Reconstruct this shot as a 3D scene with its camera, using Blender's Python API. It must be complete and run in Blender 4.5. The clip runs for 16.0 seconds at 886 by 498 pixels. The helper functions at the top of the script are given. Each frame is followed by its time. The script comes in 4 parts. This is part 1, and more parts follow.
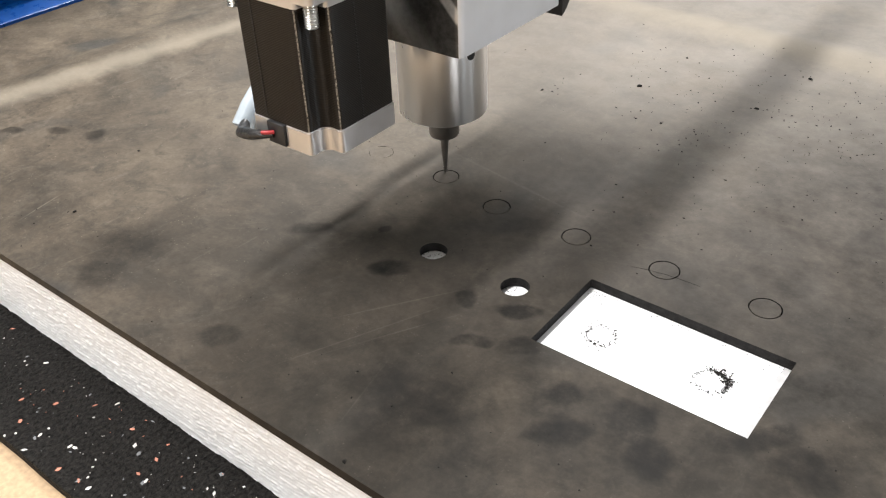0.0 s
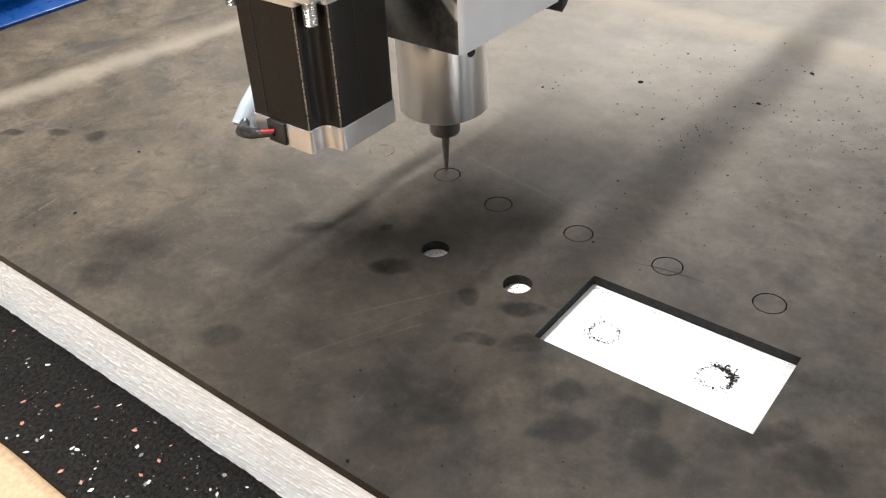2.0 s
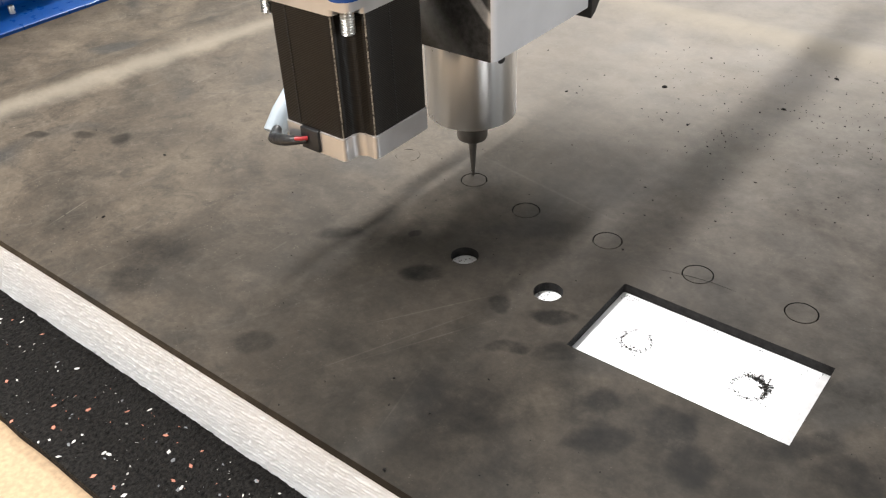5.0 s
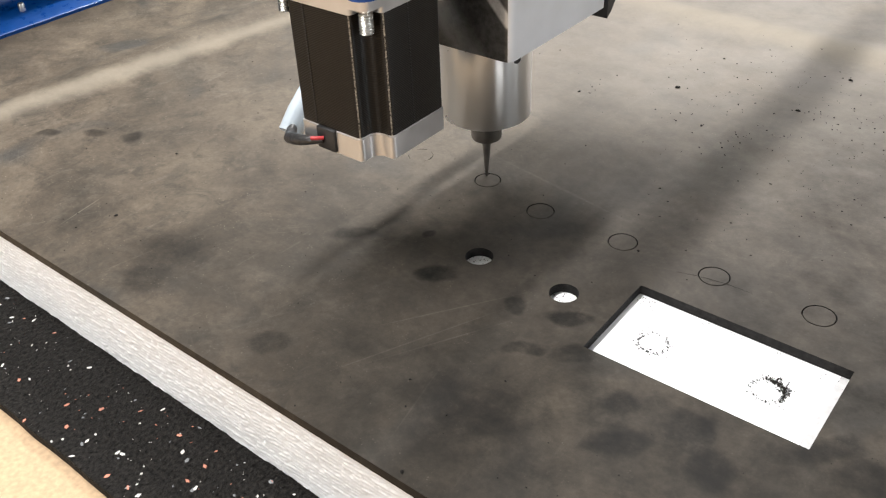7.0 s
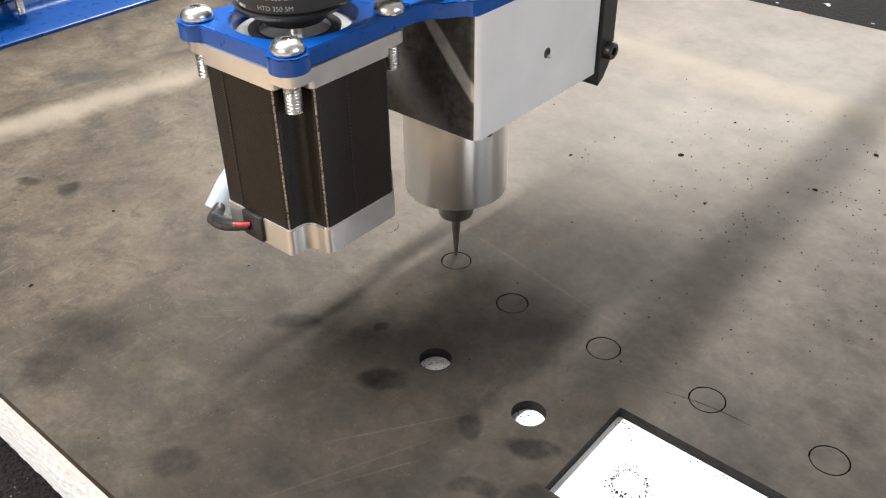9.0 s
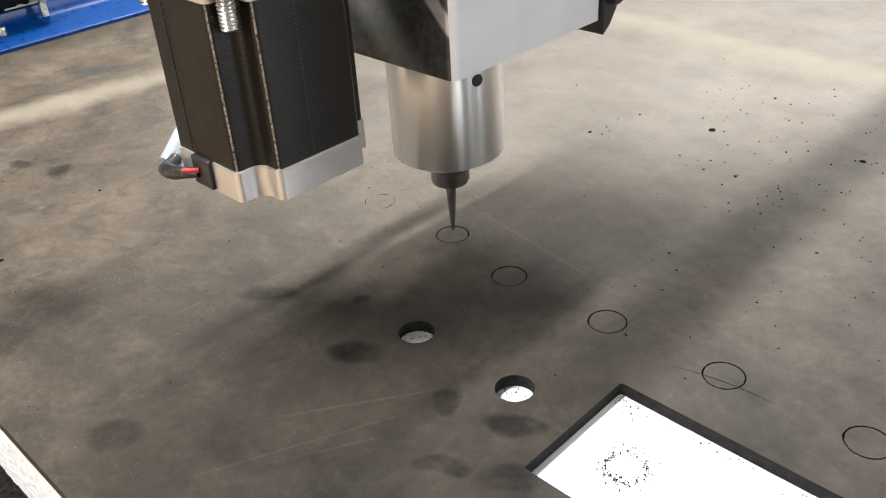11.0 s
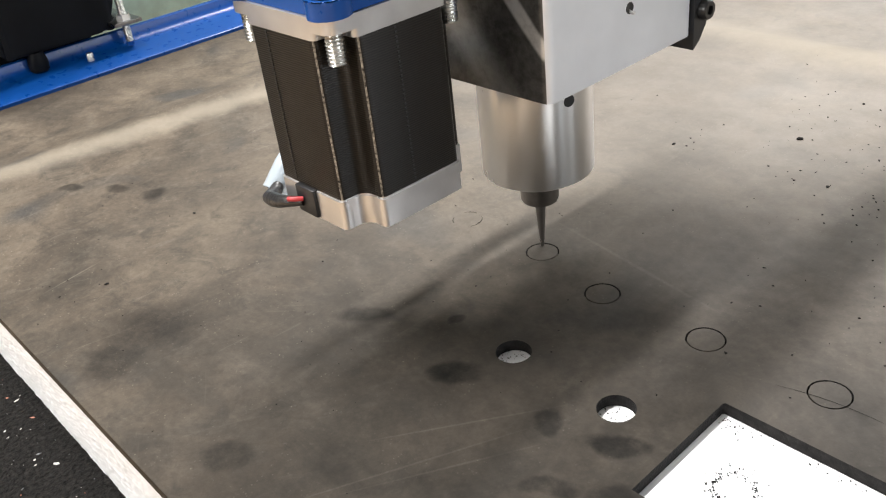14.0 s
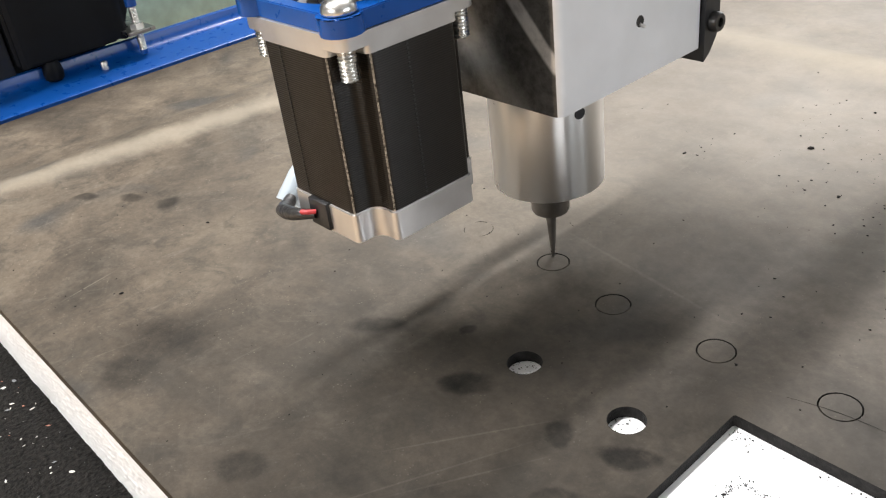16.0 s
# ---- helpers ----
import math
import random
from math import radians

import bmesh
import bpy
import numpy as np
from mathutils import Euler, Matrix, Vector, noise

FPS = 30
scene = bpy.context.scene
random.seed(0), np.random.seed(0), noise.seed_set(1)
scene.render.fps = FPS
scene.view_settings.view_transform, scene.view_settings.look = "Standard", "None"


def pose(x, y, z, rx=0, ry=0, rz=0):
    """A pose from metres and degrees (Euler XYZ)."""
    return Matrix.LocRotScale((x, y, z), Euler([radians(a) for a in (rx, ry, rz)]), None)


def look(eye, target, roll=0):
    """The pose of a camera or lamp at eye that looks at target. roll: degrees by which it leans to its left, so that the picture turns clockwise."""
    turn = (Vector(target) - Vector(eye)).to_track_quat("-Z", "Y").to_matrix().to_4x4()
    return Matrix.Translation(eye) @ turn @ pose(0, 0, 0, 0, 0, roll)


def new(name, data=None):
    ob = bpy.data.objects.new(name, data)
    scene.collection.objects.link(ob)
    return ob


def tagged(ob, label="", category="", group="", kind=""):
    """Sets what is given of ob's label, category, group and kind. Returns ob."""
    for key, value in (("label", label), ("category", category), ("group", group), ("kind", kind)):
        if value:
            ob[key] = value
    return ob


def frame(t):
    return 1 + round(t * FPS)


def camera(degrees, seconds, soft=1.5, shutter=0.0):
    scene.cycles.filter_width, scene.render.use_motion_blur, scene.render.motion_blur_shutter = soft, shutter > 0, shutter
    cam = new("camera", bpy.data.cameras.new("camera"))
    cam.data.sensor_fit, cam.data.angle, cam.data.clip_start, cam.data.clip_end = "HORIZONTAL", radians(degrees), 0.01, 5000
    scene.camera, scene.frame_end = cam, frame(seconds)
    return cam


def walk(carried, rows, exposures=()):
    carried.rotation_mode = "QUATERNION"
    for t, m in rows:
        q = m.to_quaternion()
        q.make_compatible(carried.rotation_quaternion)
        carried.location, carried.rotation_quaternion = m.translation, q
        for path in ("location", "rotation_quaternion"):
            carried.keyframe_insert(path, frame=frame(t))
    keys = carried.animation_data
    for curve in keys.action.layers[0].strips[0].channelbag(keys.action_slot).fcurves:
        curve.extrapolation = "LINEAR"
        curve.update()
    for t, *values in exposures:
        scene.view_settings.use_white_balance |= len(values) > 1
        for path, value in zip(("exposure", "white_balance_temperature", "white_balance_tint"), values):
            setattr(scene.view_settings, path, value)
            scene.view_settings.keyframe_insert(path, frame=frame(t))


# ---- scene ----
cam = camera(53.30, 16.0, soft=1.2)
PATH = [
    (0, (0.15692, -0.30450, 0.25919), (-0.04902, -0.05137, 0.02786), -2.20),
    (0.5, (0.15941, -0.30481, 0.25742), (-0.04700, -0.05159, 0.02661), -2.40),
    (1, (0.16063, -0.30453, 0.25829), (-0.04573, -0.05158, 0.02714), -2.50),
    (1.5, (0.15885, -0.30349, 0.25630), (-0.04856, -0.05127, 0.02529), -2.70),
    (2, (0.15636, -0.30383, 0.25722), (-0.05028, -0.05119, 0.02598), -2.80),
    (2.5, (0.15552, -0.30534, 0.25575), (-0.05147, -0.05275, 0.02476), -2.80),
    (3, (0.15387, -0.30636, 0.25676), (-0.05292, -0.05417, 0.02517), -2.80),
    (3.5, (0.15134, -0.30708, 0.25689), (-0.05603, -0.05552, 0.02513), -2.80),
    (4, (0.14814, -0.30806, 0.25920), (-0.05888, -0.05663, 0.02698), -2.70),
    (6.5, (0.14024, -0.31092, 0.26335), (-0.06758, -0.06109, 0.03012), -2.60),
    (7, (0.13825, -0.31197, 0.26230), (-0.06951, -0.06202, 0.02915), -2.50),
    (7.5, (0.13938, -0.31396, 0.26194), (-0.06858, -0.06381, 0.02918), -2.40),
    (8, (0.13708, -0.30021, 0.26757), (-0.07229, -0.05144, 0.03460), -1.60),
    (8.5, (0.13879, -0.26466, 0.27274), (-0.07184, -0.01682, 0.03991), -1.80),
    (8.7, (0.12709, -0.25086, 0.26617), (-0.08427, -0.00151, 0.03562), -1.30),
    (9, (0.11344, -0.23927, 0.25759), (-0.10109, 0.00905, 0.02887), -0.70),
    (9.2, (0.12347, -0.22289, 0.23312), (-0.09473, 0.02671, 0.00932), -0.90),
    (11.3, (0.13025, -0.20604, 0.20667), (-0.11730, 0.02771, -0.00329), -4.00),
    (11.5, (0.13089, -0.20699, 0.20776), (-0.11788, 0.02418, -0.00361), -4.40),
    (12, (0.12900, -0.21023, 0.20895), (-0.12401, 0.01718, -0.00146), -5.10),
    (12.5, (0.12840, -0.21149, 0.20768), (-0.12722, 0.01353, -0.00214), -5.90),
    (13, (0.12660, -0.21196, 0.20998), (-0.13280, 0.01004, 0.00158), -6.50),
    (13.5, (0.12172, -0.21354, 0.21475), (-0.14050, 0.00567, 0.00694), -6.80),
    (14, (0.11959, -0.21577, 0.21636), (-0.14437, 0.00139, 0.00859), -7.00),
    (14.5, (0.12148, -0.21534, 0.21587), (-0.14396, 0.00090, 0.00903), -7.10),
    (15, (0.12298, -0.21559, 0.21807), (-0.14364, -0.00078, 0.01126), -7.20),
    (15.5, (0.12140, -0.21570, 0.21810), (-0.14594, -0.00155, 0.01154), -7.30),
    (16, (0.12006, -0.21582, 0.22073), (-0.14760, -0.00177, 0.01448), -7.40),
]
walk(cam, [(t, look(eye, target, roll)) for t, eye, target, roll in PATH], [(0.0, -0.13), (7.8, -0.14), (9.0, 0.09), (11.5, 0.09), (14.0, 0.04), (16.0, 0.03)])


# ---- light ----
world = bpy.data.worlds.new("room_light")
scene.world = world
world.use_nodes = True
world.node_tree.nodes["Background"].inputs["Color"].default_value = (0.80, 0.87, 1.0, 1)
world.node_tree.nodes["Background"].inputs["Strength"].default_value = 0.30


def area(name, eye, target, sx, sy, watts, colour, roll=0):
    d = bpy.data.lights.new(name, "AREA")
    d.shape, d.size, d.size_y, d.energy, d.color = "RECTANGLE", sx, sy, watts, colour
    ob = new(name, d)
    ob.matrix_world = look(eye, target, roll)
    return ob


# two ceiling tubes beside the table, windows behind it and to its side, and added soft fill under the far ceiling
TUBE_COLOUR = (1.0, 0.975, 0.958)
near_tube = area("ceiling_tube_light", (0, 0, 1), (0, 0, 0), 0.10, 1.60, 100, TUBE_COLOUR)
near_tube.matrix_world = pose(-0.75, -0.46, 1.95, 6, -12, 0)
far_tube = area("ceiling_tube_light", (0, 0, 1), (0, 0, 0), 0.09, 0.50, 46, TUBE_COLOUR)
far_tube.matrix_world = pose(-0.76, 1.35, 1.95, -25, -12, 0)
area("window_light", (-0.6, 3.9, 1.40), (0.0, 0.0, 0.1), 2.6, 1.5, 42, (0.92, 0.95, 1.0))
# fill from behind the camera, added to brighten front faces; no known source there
area("front_fill_light", (0.2, -3.1, 1.15), (0.0, 0.0, 0.0), 1.3, 1.0, 42, (1.0, 0.97, 0.93))
area("side_window_light", (3.6, 0.15, 1.0), (0.0, 0.0, 0.1), 0.14, 1.5, 20, (0.84, 0.92, 1.0))
area("side_window_light", (3.6, 1.55, 1.0), (0.0, 0.0, 0.1), 0.20, 1.5, 24, (0.86, 0.93, 1.0))
area("far_ceiling_fill", (-0.6, 1.6, 2.15), (-0.6, 1.6, 0.0), 2.2, 1.6, 5, (0.98, 0.97, 0.95))
scene.view_settings.exposure = 0.0


# ---- materials ----
def mat(name, colour, rough=0.5, metal=0.0, noise_scale=60.0, vary=0.15, bump=0.0, bump_scale=300.0, dist=0.0005, rough_vary=0.1, spec=0.5):
    m = bpy.data.materials.new(name)
    m.use_nodes = True
    nt = m.node_tree
    b = nt.nodes["Principled BSDF"]
    b.inputs["Metallic"].default_value = metal
    b.inputs["Specular IOR Level"].default_value = spec
    co = nt.nodes.new("ShaderNodeTexCoord")
    n = nt.nodes.new("ShaderNodeTexNoise")
    n.inputs["Scale"].default_value, n.inputs["Detail"].default_value = noise_scale, 6
    nt.links.new(co.outputs["Object"], n.inputs["Vector"])
    r = nt.nodes.new("ShaderNodeValToRGB")
    lo = [c * (1 - vary) for c in colour]
    hi = [min(1, c * (1 + vary)) for c in colour]
    r.color_ramp.elements[0].position, r.color_ramp.elements[1].position = 0.3, 0.7
    r.color_ramp.elements[0].color, r.color_ramp.elements[1].color = (*lo, 1), (*hi, 1)
    nt.links.new(n.outputs["Fac"], r.inputs["Fac"])
    nt.links.new(r.outputs["Color"], b.inputs["Base Color"])
    mr = nt.nodes.new("ShaderNodeMapRange")
    mr.inputs["To Min"].default_value, mr.inputs["To Max"].default_value = max(0.02, rough - rough_vary), min(1, rough + rough_vary)
    nt.links.new(n.outputs["Fac"], mr.inputs["Value"])
    nt.links.new(mr.outputs["Result"], b.inputs["Roughness"])
    if bump:
        n2 = nt.nodes.new("ShaderNodeTexNoise")
        n2.inputs["Scale"].default_value, n2.inputs["Detail"].default_value = bump_scale, 4
        nt.links.new(co.outputs["Object"], n2.inputs["Vector"])
        bp = nt.nodes.new("ShaderNodeBump")
        bp.inputs["Strength"].default_value, bp.inputs["Distance"].default_value = bump, dist
        nt.links.new(n2.outputs["Fac"], bp.inputs["Height"])
        nt.links.new(bp.outputs["Normal"], b.inputs["Normal"])
    return m


def node(nt, kind, **values):
    n = nt.nodes.new(kind)
    for k, v in values.items():
        n.inputs[k].default_value = v
    return n


def math_node(nt, op, a, b=None, clamp=False):
    n = nt.nodes.new("ShaderNodeMath")
    n.operation, n.use_clamp = op, clamp
    for i, v in enumerate((a, b)):
        if v is None:
            continue
        if isinstance(v, (int, float)):
            n.inputs[i].default_value = v
        else:
            nt.links.new(v, n.inputs[i])
    return n.outputs[0]


def ramp(nt, fac, stops):
    r = nt.nodes.new("ShaderNodeValToRGB")
    e = r.color_ramp.elements
    while len(e) < len(stops):
        e.new(0.5)
    for el, (p, c) in zip(e, stops):
        el.position, el.color = p, (*c, 1) if len(c) == 3 else c
    nt.links.new(fac, r.inputs["Fac"])
    return r.outputs["Color"]


def mix(nt, fac, a, b):
    n = nt.nodes.new("ShaderNodeMix")
    n.data_type = "RGBA"
    if isinstance(fac, (int, float)):
        n.inputs["Factor"].default_value = fac
    else:
        nt.links.new(fac, n.inputs["Factor"])
    for sock, v in ((n.inputs[6], a), (n.inputs[7], b)):
        if isinstance(v, tuple):
            sock.default_value = (*v, 1)
        else:
            nt.links.new(v, sock)
    return n.outputs[2]


SMUDGES = [(-0.203, -0.136, 0.0135, 0.0130), (-0.211, -0.115, 0.020, 0.016), (-0.115, -0.1335, 0.008, 0.008), (-0.085, -0.048, 0.0105, 0.0062), (-0.016, -0.039, 0.0100, 0.0050),
           (0.030, -0.0735, 0.0088, 0.0062), (0.059, -0.071, 0.011, 0.0115), (0.039, -0.093, 0.014, 0.0066), (0.074, -0.083, 0.009, 0.0112), (-0.019, -0.115, 0.022, 0.022),
           (-0.1434, -0.0475, 0.013, 0.006), (-0.041, -0.048, 0.0048, 0.0064), (-0.109, -0.0237, 0.0038, 0.0038), (-0.384, -0.081, 0.0069, 0.0045), (-0.358, -0.061, 0.008, 0.005),
           (-0.332, -0.050, 0.0075, 0.0075), (0.104, -0.050, 0.0143, 0.006), (0.1227, -0.0542, 0.0102, 0.0112), (-0.002, -0.058, 0.010, 0.0055), (-0.0195, -0.068, 0.010, 0.0035)]
SCRATCHES = [(-0.1174, 0.0597, -0.0391, 0.0466), (-0.0416, -0.1033, -0.0349, -0.1353), (-0.0798, -0.0912, -0.0438, -0.0393), (-0.0658, -0.1096, -0.0376, -0.0607), (-0.0787, -0.128, -0.0447, -0.0557),
             (-0.2805, -0.1314, -0.285, -0.1059)]


def rubber_material():
    """Grey-brown sheet rubber with talc haze, sheen put into the colour, dark wet-looking stains, scuffs and scratches.
    """
    m = bpy.data.materials.new("sheet_rubber")
    m.use_nodes = True
    nt = m.node_tree
    b = nt.nodes["Principled BSDF"]
    co = nt.nodes.new("ShaderNodeTexCoord").outputs["Object"]

    def tex(scale, detail=5, rough=0.55, distort=0.0, vec=None):
        n = node(nt, "ShaderNodeTexNoise", Scale=scale, Detail=detail, Roughness=rough, Distortion=distort)
        nt.links.new(vec or co, n.inputs["Vector"])
        return n.outputs["Fac"]

    broad = tex(9, 8, 0.66, 0.5)
    col = ramp(nt, broad, [(0.34, (0.027, 0.0235, 0.019)), (0.50, (0.054, 0.0440, 0.0335)), (0.66, (0.084, 0.069, 0.0515))])
    # brownish blotches
    col = mix(nt, ramp(nt, tex(16, 4, 0.6), [(0.54, (0, 0, 0)), (0.72, (0.35, 0.35, 0.35))]), col, (0.098, 0.083, 0.065))
    # dark soft stains
    dark = ramp(nt, tex(13, 2, 0.4, 0.4), [(0.60, (0, 0, 0)), (0.69, (0.75, 0.75, 0.75))])
    col = mix(nt, dark, col, (0.030, 0.030, 0.029))
    # smudges with a shape of their own, and long scratches
    warp = node(nt, "ShaderNodeTexNoise", Scale=45.0, Detail=3)
    nt.links.new(co, warp.inputs["Vector"])
    off = nt.nodes.new("ShaderNodeVectorMath")
    off.operation = "MULTIPLY_ADD"
    nt.links.new(warp.outputs["Color"], off.inputs[0])
    off.inputs[1].default_value, off.inputs[2].default_value = (0.015, 0.015, 0), (-0.0075, -0.0075, 0)
    bent = nt.nodes.new("ShaderNodeVectorMath")
    nt.links.new(co, bent.inputs[0])
    nt.links.new(off.outputs[0], bent.inputs[1])

    def spot(vec, x, y, rx, ry, turn, soft):
        mp = nt.nodes.new("ShaderNodeMapping")
        mp.vector_type = "TEXTURE"
        mp.inputs["Location"].default_value = (x, y, 0)
        mp.inputs["Rotation"].default_value = (0, 0, turn)
        mp.inputs["Scale"].default_value = (rx, ry, 1)
        nt.links.new(vec, mp.inputs["Vector"])
        ln = nt.nodes.new("ShaderNodeVectorMath")
        ln.operation = "LENGTH"
        nt.links.new(mp.outputs["Vector"], ln.inputs[0])
        mr = nt.nodes.new("ShaderNodeMapRange")
        mr.interpolation_type = "SMOOTHSTEP"
        mr.inputs["From Min"].default_value, mr.inputs["From Max"].default_value = 1 + soft, 1 - soft
        nt.links.new(ln.outputs["Value"], mr.inputs["Value"])
        return mr.outputs["Result"]

    total = None
    for i, (x0, y0, x1, y1) in enumerate(SCRATCHES):
        s = spot(co, (x0 + x1) / 2, (y0 + y1) / 2, math.hypot(x1 - x0, y1 - y0) / 2, 0.0009 if i == 0 else 0.0004, math.atan2(y1 - y0, x1 - x0), 0.6)
        total = s if total is None else math_node(nt, "MAXIMUM", total, s)
    col = mix(nt, math_node(nt, "MULTIPLY", total, math_node(nt, "MULTIPLY", tex(35, 4, 0.7), 0.36)), col, (0.24, 0.215, 0.18))
    cloud = ramp(nt, tex(24, 9, 0.74, 1.2), [(0.52, (0, 0, 0)), (0.74, (0.4, 0.4, 0.4))])
    col = mix(nt, cloud, col, (0.104, 0.091, 0.073))
    # pale scuffs, stretched
    mp = nt.nodes.new("ShaderNodeMapping")
    mp.inputs["Scale"].default_value, mp.inputs["Rotation"].default_value = (40, 9, 1), (0, 0, 0.5)
    nt.links.new(co, mp.inputs["Vector"])
    scuff = ramp(nt, tex(2.2, 8, 0.72, 0.8, mp.outputs["Vector"]), [(0.60, (0, 0, 0)), (0.78, (0.2, 0.2, 0.2))])
    col = mix(nt, scuff, col, (0.20, 0.185, 0.16))
    mott = ramp(nt, tex(48, 10, 0.74, 0.6), [(0.36, (0.65, 0.65, 0.65)), (0.50, (0, 0, 0))])
    col = mix(nt, mott, col, (0.026, 0.023, 0.019))
    fine = ramp(nt, tex(420, 3, 0.7), [(0.62, (0, 0, 0)), (0.78, (0.25, 0.25, 0.25))])
    col = mix(nt, fine, col, (0.18, 0.165, 0.14))
    # crisp-edged patches where the haze is rubbed off, and rubbed-in pale smears
    patch = ramp(nt, tex(19, 7, 0.62, 1.1), [(0.585, (0, 0, 0)), (0.640, (0.34, 0.34, 0.34))])
    col = mix(nt, patch, col, (0.030, 0.027, 0.0225))
    mp = nt.nodes.new("ShaderNodeMapping")
    mp.vector_type = "TEXTURE"
    mp.inputs["Scale"].default_value, mp.inputs["Rotation"].default_value = (1 / 16, 1 / 60, 1), (0, 0, 0.9)
    nt.links.new(co, mp.inputs["Vector"])
    smear = ramp(nt, tex(1.0, 7, 0.7, 1.4, mp.outputs["Vector"]), [(0.60, (0, 0, 0)), (0.70, (0.24, 0.24, 0.24))])
    col = mix(nt, smear, col, (0.110, 0.098, 0.081))
    # crossing hairline scuffs and pale specks
    for turn, amount in ((0.75, 0.13), (-0.55, 0.11), (1.35, 0.09)):
        mp = nt.nodes.new("ShaderNodeMapping")
        mp.vector_type = "TEXTURE"
        mp.inputs["Scale"].default_value, mp.inputs["Rotation"].default_value = (1 / 14, 1 / 420, 1), (0, 0, turn)
        nt.links.new(co, mp.inputs["Vector"])
        line = ramp(nt, tex(1.0, 3, 0.6, 0.3, mp.outputs["Vector"]), [(0.66, (0, 0, 0)), (0.74, (amount,) * 3)])
        col = mix(nt, math_node(nt, "MULTIPLY", line, ramp(nt, tex(18, 3), [(0.45, (0, 0, 0)), (0.62, (1, 1, 1))])), col, (0.20, 0.175, 0.135))
    speck = node(nt, "ShaderNodeTexVoronoi", Scale=480.0)
    nt.links.new(co, speck.inputs["Vector"])
    dots = math_node(nt, "MULTIPLY", ramp(nt, speck.outputs["Distance"], [(0.08, (0.3, 0.3, 0.3)), (0.20, (0, 0, 0))]), ramp(nt, tex(70, 4, 0.6), [(0.52, (0, 0, 0)), (0.62, (1, 1, 1))]))
    col = mix(nt, dots, col, (0.26, 0.23, 0.18))
    grain = tex(260, 6, 0.8)
    lift = nt.nodes.new("ShaderNodeVectorMath")
    lift.operation = "SCALE"
    nt.links.new(col, lift.inputs[0])
    nt.links.new(math_node(nt, "ADD", math_node(nt, "MULTIPLY", grain, 1.8), 0.61), lift.inputs["Scale"])
    col = lift.outputs[0]
    # pale, uneven far side: swept dust together with window sheen put into the colour
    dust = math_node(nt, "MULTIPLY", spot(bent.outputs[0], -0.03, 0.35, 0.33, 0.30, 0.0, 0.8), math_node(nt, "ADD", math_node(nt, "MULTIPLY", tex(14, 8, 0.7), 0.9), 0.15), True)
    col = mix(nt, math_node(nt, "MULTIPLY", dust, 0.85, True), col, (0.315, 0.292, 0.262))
    # highlights of the two bends, painted into the colour as pale lines
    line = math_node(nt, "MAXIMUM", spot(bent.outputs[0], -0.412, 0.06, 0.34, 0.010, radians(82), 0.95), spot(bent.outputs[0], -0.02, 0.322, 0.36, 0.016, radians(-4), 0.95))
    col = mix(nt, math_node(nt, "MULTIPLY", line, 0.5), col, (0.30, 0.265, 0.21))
    # broad darker patches to the right and along the near side
    dark_side = math_node(nt, "MULTIPLY", math_node(nt, "MAXIMUM", spot(bent.outputs[0], 0.13, -0.050, 0.30, 0.21, 0.2, 0.8), math_node(nt, "MAXIMUM", spot(bent.outputs[0], 0.04, -0.110, 0.20, 0.09, 0.0, 0.7), math_node(nt, "MULTIPLY", spot(bent.outputs[0], 0.17, 0.110, 0.18, 0.16, 0.0, 0.8), 1.0))), math_node(nt, "ADD", math_node(nt, "MULTIPLY", tex(30, 7, 0.7), 0.9), 0.1), True)
    col = mix(nt, math_node(nt, "MULTIPLY", dark_side, 1.45, True), col, (0.0165, 0.0145, 0.0118))
    total = None
    for i, (x, y, rx, ry) in enumerate(SMUDGES):
        s = math_node(nt, "MULTIPLY", spot(bent.outputs[0], x, y, rx, ry, radians(38), 0.55 if i in (1, 9) else 0.32), (0.85, 0.75, 0.75, 0.8)[i % 4] if i > 8 else 0.66 if i < 3 else 1.0)
        total = s if total is None else math_node(nt, "MAXIMUM", total, s)
    col = mix(nt, math_node(nt, "MULTIPLY", total, math_node(nt, "ADD", math_node(nt, "MULTIPLY", tex(60, 7, 0.75), 1.75), -0.14), True), col, (0.0080, 0.0075, 0.0066))
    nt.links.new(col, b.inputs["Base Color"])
    rg = nt.nodes.new("ShaderNodeMapRange")
    rg.inputs["From Min"].default_value, rg.inputs["From Max"].default_value = 0.3, 0.7
    rg.inputs["To Min"].default_value, rg.inputs["To Max"].default_value = 0.50, 0.70
    nt.links.new(tex(11, 6, 0.65), rg.inputs["Value"])
    nt.links.new(rg.outputs["Result"], b.inputs["Roughness"])
    b.inputs["Specular IOR Level"].default_value = 0.12
    bp = node(nt, "ShaderNodeBump", Strength=0.45, Distance=0.0006)
    h = math_node(nt, "ADD", math_node(nt, "MULTIPLY", tex(26, 5, 0.6), 0.8), math_node(nt, "MULTIPLY", tex(700, 2), 0.12))
    nt.links.new(h, bp.inputs["Height"])
    nt.links.new(bp.outputs["Normal"], b.inputs["Normal"])
    return m


